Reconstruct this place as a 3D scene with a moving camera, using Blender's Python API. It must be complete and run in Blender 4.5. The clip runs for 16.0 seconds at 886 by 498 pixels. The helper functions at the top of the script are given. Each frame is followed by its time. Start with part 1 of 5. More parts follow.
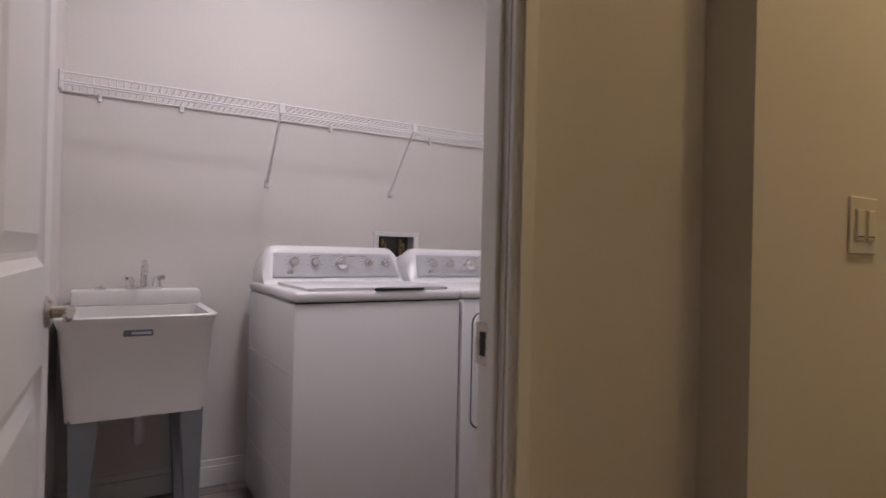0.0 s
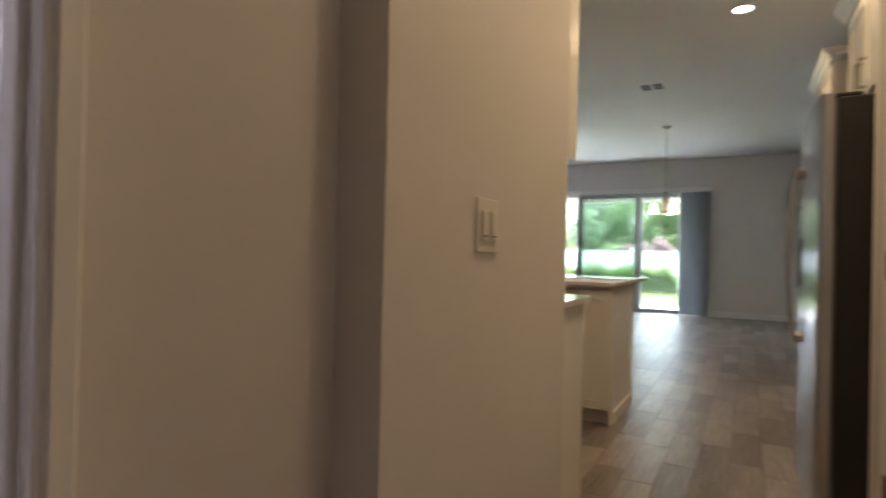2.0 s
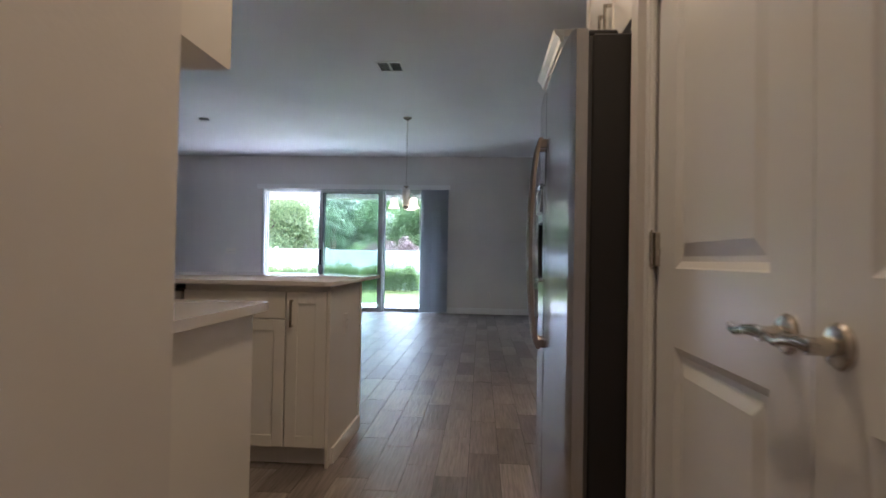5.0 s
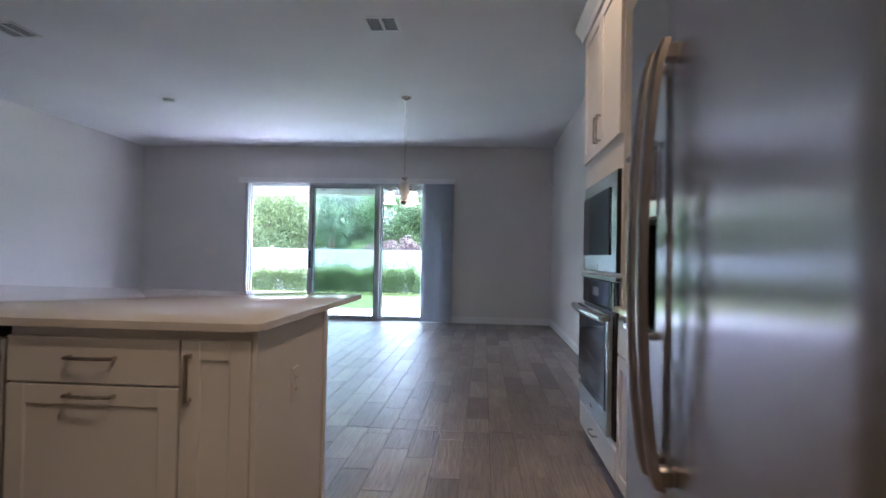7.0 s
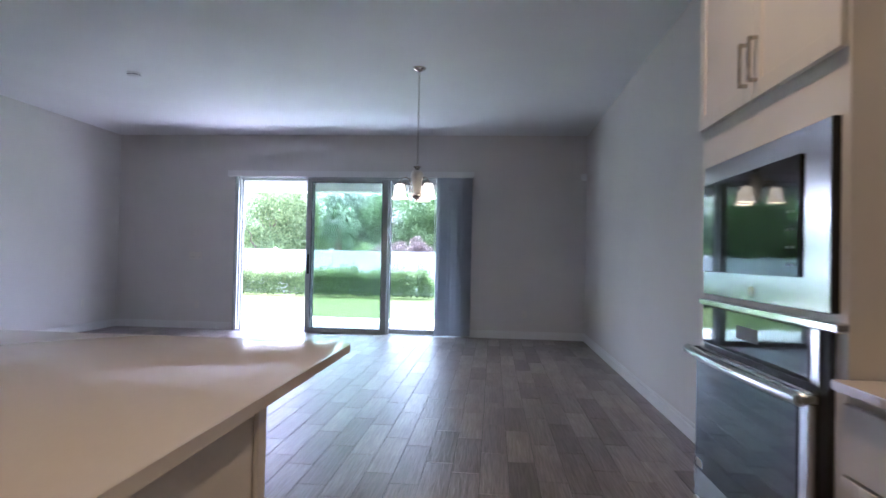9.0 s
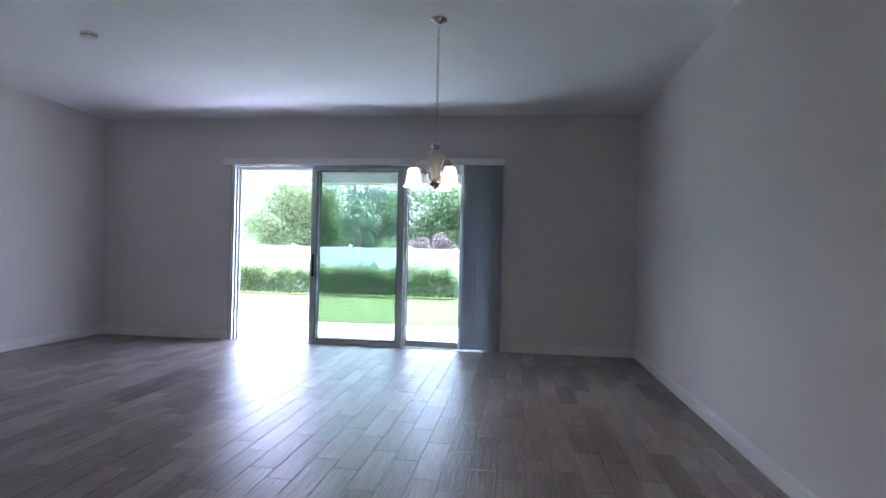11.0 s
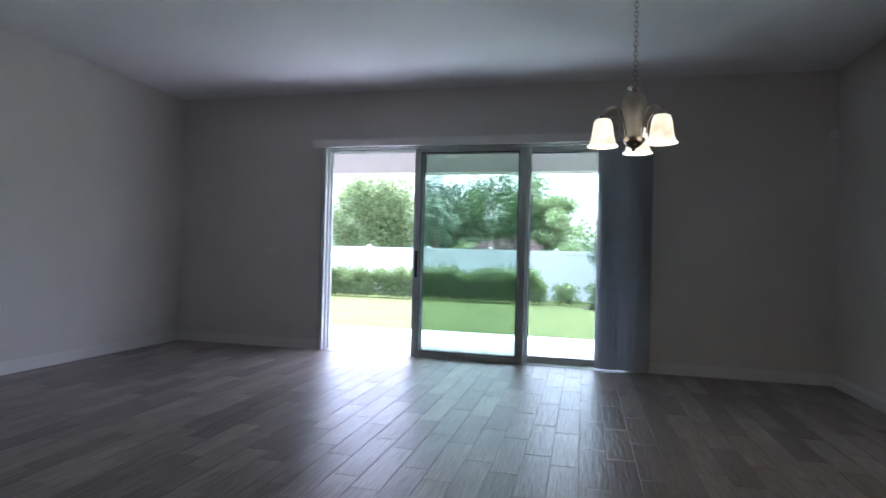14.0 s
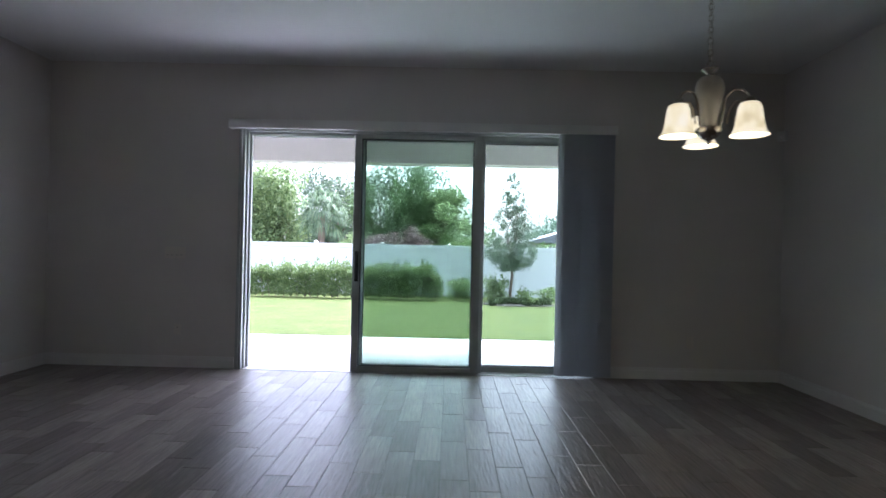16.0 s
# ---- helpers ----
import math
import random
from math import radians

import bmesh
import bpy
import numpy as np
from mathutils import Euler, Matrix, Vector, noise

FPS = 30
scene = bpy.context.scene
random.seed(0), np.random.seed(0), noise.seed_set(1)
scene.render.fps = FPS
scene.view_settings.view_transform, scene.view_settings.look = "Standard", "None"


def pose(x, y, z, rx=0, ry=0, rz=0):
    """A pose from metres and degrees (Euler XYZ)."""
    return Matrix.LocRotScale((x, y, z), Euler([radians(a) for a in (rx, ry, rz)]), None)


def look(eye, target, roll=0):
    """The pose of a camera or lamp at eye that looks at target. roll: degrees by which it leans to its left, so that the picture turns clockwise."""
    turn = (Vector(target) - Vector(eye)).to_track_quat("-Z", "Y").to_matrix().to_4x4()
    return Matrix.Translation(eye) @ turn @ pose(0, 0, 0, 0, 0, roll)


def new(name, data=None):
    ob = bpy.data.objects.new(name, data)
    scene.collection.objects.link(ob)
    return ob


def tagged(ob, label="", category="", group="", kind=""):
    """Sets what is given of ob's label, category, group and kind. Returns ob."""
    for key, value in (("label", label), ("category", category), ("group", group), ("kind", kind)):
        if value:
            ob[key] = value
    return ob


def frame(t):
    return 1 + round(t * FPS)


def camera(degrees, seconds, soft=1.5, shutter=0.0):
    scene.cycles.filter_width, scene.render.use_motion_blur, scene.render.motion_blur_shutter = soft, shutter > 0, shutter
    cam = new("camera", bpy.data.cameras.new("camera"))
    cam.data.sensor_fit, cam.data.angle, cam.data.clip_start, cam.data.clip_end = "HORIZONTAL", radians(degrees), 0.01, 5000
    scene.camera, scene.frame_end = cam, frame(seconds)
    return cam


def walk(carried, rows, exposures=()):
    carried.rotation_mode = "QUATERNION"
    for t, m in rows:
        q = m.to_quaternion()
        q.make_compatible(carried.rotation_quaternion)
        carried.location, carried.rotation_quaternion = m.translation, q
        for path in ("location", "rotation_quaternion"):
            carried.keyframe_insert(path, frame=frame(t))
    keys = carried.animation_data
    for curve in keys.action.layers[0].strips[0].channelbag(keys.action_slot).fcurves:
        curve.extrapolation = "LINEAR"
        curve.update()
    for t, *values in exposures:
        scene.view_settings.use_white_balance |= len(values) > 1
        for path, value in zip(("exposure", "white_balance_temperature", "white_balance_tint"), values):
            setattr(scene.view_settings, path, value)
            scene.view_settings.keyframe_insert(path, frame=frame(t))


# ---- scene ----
cam = camera(75.9, 16.0, shutter=0.6)
PATH = [
    (0, (0.817, 0.79, 1.092), (1.851, 2.502, 1.1), 1.3),
    (0.5, (0.895, 0.792, 1.098), (1.991, 2.464, 1.115), 1.4),
    (1, (0.965, 0.825, 1.099), (2.283, 2.33, 1.122), 1.4),
    (1.5, (1.018, 0.834, 1.12), (2.568, 2.098, 1.123), 1.1),
    (2, (1.051, 0.85, 1.104), (2.812, 1.798, 1.118), 1.3),
    (2.5, (1.058, 0.822, 1.096), (2.937, 1.505, 1.124), 0.9),
    (3, (1.175, 0.833, 1.078), (3.129, 1.257, 1.109), 1.1),
    (3.5, (1.337, 0.842, 1.071), (3.326, 1.051, 1.105), 1.0),
    (4, (1.518, 0.841, 1.051), (3.514, 0.973, 1.086), 1.0),
    (6.5, (2.931, 0.957, 1.108), (4.926, 1.096, 1.139), 1.1),
    (7, (3.227, 0.977, 1.133), (5.221, 1.121, 1.162), 1.1),
    (7.5, (3.523, 1.046, 1.149), (5.517, 1.2, 1.179), 1.1),
    (8, (3.82, 1.093, 1.164), (5.814, 1.245, 1.195), 1.2),
    (8.5, (4.141, 1.123, 1.179), (6.135, 1.285, 1.209), 1.1),
    (9, (4.478, 1.19, 1.194), (6.47, 1.366, 1.224), 1.2),
    (11.5, (5.982, 1.347, 1.267), (7.956, 1.671, 1.277), 1.3),
    (12, (6.264, 1.414, 1.247), (8.223, 1.817, 1.259), 1.2),
    (12.5, (6.495, 1.52, 1.232), (8.44, 1.988, 1.241), 1.2),
    (13, (6.714, 1.678, 1.219), (8.619, 2.289, 1.227), 1.2),
    (13.5, (6.775, 1.945, 1.191), (8.663, 2.605, 1.204), 1.2),
    (14, (6.839, 2.189, 1.169), (8.78, 2.669, 1.188), 1.5),
    (14.5, (6.989, 2.414, 1.191), (8.957, 2.769, 1.206), 1.4),
    (15, (7.076, 2.676, 1.184), (9.063, 2.896, 1.202), 1.5),
    (15.5, (7.206, 2.921, 1.2), (9.206, 2.962, 1.214), 1.4),
    (16, (7.398, 3.103, 1.231), (9.398, 3.129, 1.235), 1.3),
]
EXPOSURES = [(0.0, 4.7, 6200, 16), (1.0, 4.8, 6150, 18), (2.0, 5.0, 5750, 22), (2.5, 5.1, 5500, 26), (3.0, 4.9, 5400, 26), (4.0, 4.65, 5250, 26), (6.5, 4.75, 5000, 30), (9.0, 4.8, 5000, 32), (12.5, 4.05, 5100, 29), (14.5, 3.6, 5250, 25), (16.0, 3.3, 5350, 23)]
walk(cam, [(t, look(eye, target, roll)) for t, eye, target, roll in PATH], EXPOSURES)

# ---- world, sun, lamps ----
world = bpy.data.worlds.new("sky")
scene.world = world
world.use_nodes = True
wn = world.node_tree.nodes
sky = wn.new("ShaderNodeTexSky")
sky.sky_type, sky.sun_disc = "NISHITA", False
sky.sun_elevation, sky.sun_rotation = radians(61), radians(100)
sky.air_density, sky.dust_density, sky.ozone_density = 1.0, 6.0, 1.0
wn["Background"].inputs["Strength"].default_value = 0.15
haze = wn.new("ShaderNodeHueSaturation")
haze.inputs["Saturation"].default_value = 0.35
world.node_tree.links.new(sky.outputs[0], haze.inputs["Color"])
world.node_tree.links.new(haze.outputs[0], wn["Background"].inputs["Color"])

SUN_DIR = Vector((-math.sin(radians(100)) * math.cos(radians(61)), -math.cos(radians(100)) * math.cos(radians(61)), -math.sin(radians(61))))
sun_data = bpy.data.lights.new("sun", "SUN")
sun_data.energy, sun_data.angle, sun_data.color = 1.8, radians(30), (1.0, 0.96, 0.9)
sun = new("sun", sun_data)
sun.rotation_euler = SUN_DIR.to_track_quat("-Z", "Y").to_euler()

WARM, COOL = (1.0, 0.70, 0.32), (1.0, 0.90, 0.90)
P_HALL, P_KITCHEN, P_LAUNDRY, P_BULB, E_SHADE = 0.19, 0.45, 0.5, 0.16, 0.10


def downlight_lamp(x, y, z, power, colour, size=0.13):
    data = bpy.data.lights.new("downlight_lamp", "AREA")
    data.shape, data.size, data.energy, data.color, data.spread = "DISK", size, power, colour, radians(150)
    ob = new("downlight_lamp", data)
    ob.location = (x, y, z)
    return ob


downlight_lamp(6.0, 0.92, 3.036, P_KITCHEN, WARM)
downlight_lamp(3.6, 0.92, 3.036, P_KITCHEN, WARM)
downlight_lamp(2.15, 0.92, 3.036, P_HALL, WARM)
downlight_lamp(1.55, 2.45, 2.96, P_LAUNDRY, COOL, 0.3)

for ang in (-12, 108, 228):
    bulb = bpy.data.lights.new("bulb", "POINT")
    bulb.energy, bulb.color, bulb.shadow_soft_size = P_BULB, (1.0, 0.78, 0.40), 0.03
    new("bulb", bulb).location = (9.985 + 0.168 * math.cos(radians(ang)), 1.945 + 0.168 * math.sin(radians(ang)), 1.80)

# ---- materials ----
class Mat:
    """A node material with its principled shader."""

    def __init__(self, name, colour, rough=0.5, metal=0.0, spec=0.5):
        self.m = bpy.data.materials.new(name)
        self.m.use_nodes = True
        self.t = self.m.node_tree
        self.b = self.t.nodes["Principled BSDF"]
        self.b.inputs["Base Color"].default_value = (*colour, 1)
        self.b.inputs["Roughness"].default_value = rough
        self.b.inputs["Metallic"].default_value = metal
        self.b.inputs["Specular IOR Level"].default_value = spec
        self.colour = colour

    def node(self, kind, **values):
        n = self.t.nodes.new(kind)
        for k, v in values.items():
            n.inputs[k].default_value = v
        return n

    def link(self, a, b):
        self.t.links.new(a, b)

    def coords(self, scale=(1, 1, 1)):
        geo = self.node("ShaderNodeNewGeometry")
        mp = self.node("ShaderNodeMapping", Scale=scale)
        self.link(geo.outputs["Position"], mp.inputs["Vector"])
        return mp.outputs["Vector"]

    def noise(self, scale, detail=4.0, stretch=(1, 1, 1), distortion=0.0, rough=0.5):
        n = self.node("ShaderNodeTexNoise", Scale=scale, Detail=detail, Distortion=distortion, Roughness=rough)
        self.link(self.coords(stretch), n.inputs["Vector"])
        return n.outputs["Fac"]

    def ramp(self, fac, stops):
        r = self.node("ShaderNodeValToRGB")
        e = r.color_ramp.elements
        while len(e) < len(stops):
            e.new(0.5)
        for el, (p, c) in zip(e, stops):
            el.position, el.color = p, (*c, 1)
        self.link(fac, r.inputs["Fac"])
        return r.outputs["Color"]

    def vary(self, scale, amount, stretch=(1, 1, 1), detail=5.0):
        """Lighter and darker cloudy patches over the base colour."""
        f = self.noise(scale, detail, stretch)
        lo = tuple(c * (1 - amount) for c in self.colour)
        hi = tuple(min(1, c * (1 + amount)) for c in self.colour)
        col = self.ramp(f, [(0.3, lo), (0.7, hi)])
        self.link(col, self.b.inputs["Base Color"])
        return self

    def bump(self, scale, strength, distance=0.002, stretch=(1, 1, 1), detail=3.0):
        f = self.noise(scale, detail, stretch)
        bp = self.node("ShaderNodeBump", Strength=strength, Distance=distance)
        self.link(f, bp.inputs["Height"])
        if self.b.inputs["Normal"].is_linked:
            self.link(self.b.inputs["Normal"].links[0].from_socket, bp.inputs["Normal"])
        self.link(bp.outputs["Normal"], self.b.inputs["Normal"])
        return self

    def gloss(self, scale, lo, hi, stretch=(1, 1, 1)):
        f = self.noise(scale, 4.0, stretch)
        mr = self.node("ShaderNodeMapRange")
        mr.inputs["From Min"].default_value, mr.inputs["From Max"].default_value = 0.3, 0.7
        mr.inputs["To Min"].default_value, mr.inputs["To Max"].default_value = lo, hi
        self.link(f, mr.inputs["Value"])
        self.link(mr.outputs["Result"], self.b.inputs["Roughness"])
        return self


wall_paint = Mat("wall_paint", (0.70, 0.67, 0.64), 0.6).vary(1.3, 0.03).bump(90, 0.25, 0.002).m
ceiling_paint = Mat("ceiling_paint", (0.82, 0.82, 0.82), 0.75).vary(0.8, 0.03).bump(60, 0.5, 0.004).m
trim_paint = Mat("trim_paint", (0.78, 0.77, 0.75), 0.35).vary(3, 0.03).bump(40, 0.06, 0.001).m
door_paint = Mat("door_paint", (0.74, 0.73, 0.71), 0.32).vary(2, 0.03).bump(30, 0.08, 0.001, (1, 1, 0.15)).m
cabinet_paint = Mat("cabinet_paint", (0.74, 0.71, 0.66), 0.35).vary(2.5, 0.03).bump(35, 0.05, 0.001).m
quartz = Mat("quartz_counter", (0.66, 0.62, 0.57), 0.08).vary(90, 0.012).gloss(5, 0.03, 0.07).m


def brushed(name, colour):
    """Steel brushed from top to bottom, which smears its reflections sideways."""
    k = Mat(name, colour, 0.25, 1.0).vary(1.5, 0.02)
    k.b.inputs["Anisotropic"].default_value = 1.0
    tg = k.node("ShaderNodeTangent")
    tg.direction_type, tg.axis = "RADIAL", "Z"
    k.link(tg.outputs[0], k.b.inputs["Tangent"])
    return k.m


stainless = brushed("brushed_stainless", (0.60, 0.60, 0.62))
stainless_h = Mat("brushed_stainless_panel", (0.62, 0.63, 0.63), 0.2, 1.0).vary(4, 0.04).gloss(20, 0.14, 0.24, (0.05, 1, 1)).m
handle_metal = Mat("handle_metal", (0.36, 0.32, 0.28), 0.3, 1.0).vary(8, 0.05).m
nickel = Mat("brushed_nickel", (0.52, 0.48, 0.42), 0.22, 1.0).gloss(40, 0.18, 0.3).m
chrome = Mat("chrome", (0.75, 0.75, 0.76), 0.08, 1.0).gloss(20, 0.05, 0.12).m
brass = Mat("brass", (0.32, 0.25, 0.15), 0.3, 1.0).m
fridge_side = Mat("dark_textured_steel", (0.014, 0.013, 0.013), 0.5).bump(260, 0.3, 0.001).m
black_plastic = Mat("black_plastic", (0.008, 0.008, 0.009), 0.55).m
gasket = Mat("grey_gasket", (0.12, 0.12, 0.12), 0.6).m
oven_glass = Mat("black_oven_glass", (0.008, 0.008, 0.01), 0.04, 0.0, 0.9).m
enamel = Mat("white_enamel", (0.76, 0.76, 0.78), 0.22).vary(3, 0.02).bump(200, 0.03, 0.0006).m
console_silver = Mat("silver_console", (0.55, 0.56, 0.60), 0.32, 0.4).vary(20, 0.03).m
print_grey = Mat("printed_marks", (0.12, 0.12, 0.13), 0.5).m
plastic_white = Mat("white_plastic", (0.74, 0.74, 0.72), 0.35).vary(4, 0.03).m
tub_plastic = Mat("sink_plastic", (0.72, 0.70, 0.68), 0.4).vary(3, 0.04).bump(60, 0.06, 0.001).m
leg_plastic = Mat("grey_leg_plastic", (0.18, 0.19, 0.21), 0.5).vary(6, 0.08).m
pvc = Mat("pvc_pipe", (0.7, 0.7, 0.68), 0.35).m
wire_white = Mat("white_wire_coating", (0.78, 0.77, 0.78), 0.35).m
switch_white = Mat("switch_plastic", (0.74, 0.70, 0.64), 0.3).m
alu = Mat("grey_aluminium_frame", (0.48, 0.51, 0.50), 0.4, 0.2).vary(5, 0.05).m
alu_dark = Mat("dark_weatherstrip", (0.05, 0.05, 0.05), 0.6).m
grout = Mat("grout", (0.10, 0.095, 0.09), 0.8).vary(20, 0.15).bump(120, 0.3, 0.001).m
stucco = Mat("stucco", (0.48, 0.46, 0.43), 0.85).vary(1.5, 0.05).bump(70, 0.6, 0.004).m
concrete = Mat("patio_concrete", (0.50, 0.495, 0.485), 0.8).vary(1.2, 0.08).bump(60, 0.4, 0.003).m
vinyl = Mat("white_vinyl", (0.70, 0.70, 0.69), 0.4).vary(0.8, 0.03).m
bark = Mat("bark", (0.16, 0.12, 0.09), 0.9).vary(9, 0.35, (1, 1, 0.3)).bump(30, 0.8, 0.01, (1, 1, 0.3)).m
mulch = Mat("mulch", (0.030, 0.025, 0.018), 0.95).vary(18, 0.5).bump(40, 1.0, 0.02).m
roof_grey = Mat("grey_shingles", (0.2, 0.2, 0.22), 0.9).vary(3, 0.2).m


def leaf_mat(name, dark, light, trans=0.25):
    k = Mat(name, light, 0.55)
    g = k.node("ShaderNodeNewGeometry")
    col = k.ramp(g.outputs["Random Per Island"], [(0.0, dark), (0.6, tuple((a + b) / 2 for a, b in zip(dark, light))), (1.0, light)])
    k.link(col, k.b.inputs["Base Color"])
    tr = k.node("ShaderNodeBsdfTranslucent")
    k.link(col, tr.inputs["Color"])
    mix = k.node("ShaderNodeMixShader", Fac=trans)
    k.link(k.b.outputs[0], mix.inputs[1])
    k.link(tr.outputs[0], mix.inputs[2])
    k.link(mix.outputs[0], k.t.nodes["Material Output"].inputs["Surface"])
    return k.m


leaf_hedge = leaf_mat("hedge_leaf", (0.075, 0.125, 0.035), (0.24, 0.32, 0.11), 0.35)
leaf_bright = leaf_mat("bright_leaf", (0.12, 0.185, 0.065), (0.32, 0.40, 0.18), 0.4)
leaf_dark = leaf_mat("dark_leaf", (0.06, 0.11, 0.035), (0.17, 0.26, 0.09), 0.35)
leaf_olive = leaf_mat("olive_leaf", (0.07, 0.11, 0.07), (0.18, 0.24, 0.14), 0.3)
leaf_palm = leaf_mat("palm_leaf", (0.06, 0.11, 0.05), (0.20, 0.27, 0.14))
leaf_pink = leaf_mat("pink_blossom", (0.10, 0.07, 0.06), (0.26, 0.17, 0.17))
# paler, bluer leaf colours carry the distance haze of the far trees
leaf_haze_tint = leaf_mat("far_leaf_haze_tint", (0.09, 0.14, 0.10), (0.18, 0.26, 0.18))
grass_blade = leaf_mat("grass_blade", (0.03, 0.06, 0.012), (0.07, 0.10, 0.03))


def lawn_material():
    k = Mat("lawn", (0.14, 0.24, 0.05), 0.95, 0.0, 0.1)
    big = k.noise(1.6, 6)
    fine = k.noise(26, 6)
    c1 = k.ramp(big, [(0.3, (0.040, 0.058, 0.012)), (0.7, (0.068, 0.083, 0.022))])
    c2 = k.ramp(fine, [(0.3, (0.45, 0.5, 0.4)), (0.7, (1.15, 1.15, 1.1))])
    mx = k.node("ShaderNodeMix")
    mx.data_type, mx.blend_type = "RGBA", "MULTIPLY"
    mx.inputs[0].default_value = 1.0
    k.link(c1, mx.inputs[6])
    k.link(c2, mx.inputs[7])
    k.link(mx.outputs[2], k.b.inputs["Base Color"])
    return k.bump(45, 0.5, 0.015, detail=6).m


lawn = lawn_material()


def plank_material(name, per_island):
    """Grey-brown wood-look porcelain with long grain and a hand-scraped relief."""
    k = Mat(name, (0.2, 0.17, 0.15), 0.3, 0.0, 0.2)
    if per_island:
        rnd = k.node("ShaderNodeNewGeometry").outputs["Random Per Island"]
    else:
        rnd = k.node("ShaderNodeObjectInfo").outputs["Random"]
    geo = k.node("ShaderNodeNewGeometry")
    off = k.node("ShaderNodeVectorMath")
    off.operation = "MULTIPLY_ADD"
    cmb = k.node("ShaderNodeCombineXYZ")
    for i in range(3):
        k.link(rnd, cmb.inputs[i])
    k.link(cmb.outputs[0], off.inputs[0])
    off.inputs[1].default_value = (37, 53, 0)
    k.link(geo.outputs["Position"], off.inputs[2])

    def grain(scale, stretch, detail, dist):
        mp = k.node("ShaderNodeMapping", Scale=stretch)
        k.link(off.outputs[0], mp.inputs["Vector"])
        n = k.node("ShaderNodeTexNoise", Scale=scale, Detail=detail, Distortion=dist)
        k.link(mp.outputs[0], n.inputs["Vector"])
        return n.outputs["Fac"]

    fine = grain(9.0, (0.5, 9, 1), 7.0, 0.6)
    broad = grain(2.2, (0.7, 2.5, 1), 3.0, 0.3)
    tone = k.ramp(rnd, [(0.0, (0.185, 0.161, 0.149)), (0.5, (0.255, 0.223, 0.208)), (1.0, (0.33, 0.29, 0.27))])
    g1 = k.ramp(fine, [(0.32, (0.72, 0.72, 0.72)), (0.68, (1.2, 1.19, 1.17))])
    g2 = k.ramp(broad, [(0.3, (0.8, 0.79, 0.78)), (0.7, (1.14, 1.14, 1.14))])
    col = tone
    for g in (g1, g2):
        mx = k.node("ShaderNodeMix")
        mx.data_type, mx.blend_type = "RGBA", "MULTIPLY"
        mx.inputs[0].default_value = 1.0
        k.link(col, mx.inputs[6])
        k.link(g, mx.inputs[7])
        col = mx.outputs[2]
    k.link(col, k.b.inputs["Base Color"])
    mr = k.node("ShaderNodeMapRange")
    mr.inputs["To Min"].default_value, mr.inputs["To Max"].default_value = 0.28, 0.44
    k.link(fine, mr.inputs["Value"])
    k.link(mr.outputs[0], k.b.inputs["Roughness"])
    scrape = grain(7.0, (0.8, 6.0, 1), 1.5, 0.7)
    b1 = k.node("ShaderNodeBump", Strength=0.6, Distance=0.006)
    k.link(scrape, b1.inputs["Height"])
    b2 = k.node("ShaderNodeBump", Strength=0.25, Distance=0.001)
    k.link(fine, b2.inputs["Height"])
    k.link(b1.outputs[0], b2.inputs["Normal"])
    k.link(b2.outputs[0], k.b.inputs["Normal"])
    return k.m


plank_tile = plank_material("plank_tile", False)
plank_tile_rest = plank_material("plank_tile_joined", True)


def glass_material(name, tint):
    k = Mat(name, (1, 1, 1), 0.0)
    tr = k.node("ShaderNodeBsdfTransparent")
    tr.inputs["Color"].default_value = (*tint, 1)
    gl = k.node("ShaderNodeBsdfGlossy", Roughness=0.01)
    fr = k.node("ShaderNodeFresnel", IOR=1.45)
    mix = k.node("ShaderNodeMixShader")
    k.link(fr.outputs[0], mix.inputs[0])
    k.link(tr.outputs[0], mix.inputs[1])
    k.link(gl.outputs[0], mix.inputs[2])
    k.link(mix.outputs[0], k.t.nodes["Material Output"].inputs["Surface"])
    return k.m


pane_glass = glass_material("tinted_pane", (0.54, 0.63, 0.57))
pane_back = Mat("pane_back", (1, 1, 1), 0.0)
_tb = pane_back.node("ShaderNodeBsdfTransparent")
pane_back.link(_tb.outputs[0], pane_back.t.nodes["Material Output"].inputs["Surface"])
pane_back = pane_back.m


def glow_material(name, colour, strength, base=(0.8, 0.75, 0.65)):
    k = Mat(name, base, 0.4)
    k.b.inputs["Emission Color"].default_value = (*colour, 1)
    k.b.inputs["Emission Strength"].default_value = strength
    return k


def alabaster():
    k = glow_material("lit_alabaster_glass", (1.0, 0.83, 0.55), E_SHADE)
    f = k.noise(14, 4)
    col = k.ramp(f, [(0.32, (0.60, 0.46, 0.20)), (0.52, (0.95, 0.79, 0.43)), (0.72, (1.0, 0.88, 0.58))])
    k.link(col, k.b.inputs["Emission Color"])
    return k.m


shade_glass = alabaster()
column_glass = Mat("unlit_alabaster", (0.66, 0.63, 0.58), 0.3).vary(14, 0.12).m
lens_glow = glow_material("downlight_lens", (1.0, 0.86, 0.62), 0.35).m
lens_cool = glow_material("laundry_lens", (1.0, 0.95, 0.95), 1.0).m
lens_off = Mat("unlit_lens", (0.75, 0.74, 0.72), 0.4).m


def vane_material():
    k = Mat("vertical_blind_vane", (0.62, 0.64, 0.68), 0.6)
    k.bump(60, 0.1, 0.001, (1, 1, 0.05))
    tr = k.node("ShaderNodeBsdfTranslucent", Color=(0.60, 0.62, 0.68, 1))
    mix = k.node("ShaderNodeMixShader", Fac=0.3)
    k.link(k.b.outputs[0], mix.inputs[1])
    k.link(tr.outputs[0], mix.inputs[2])
    k.link(mix.outputs[0], k.t.nodes["Material Output"].inputs["Surface"])
    return k.m


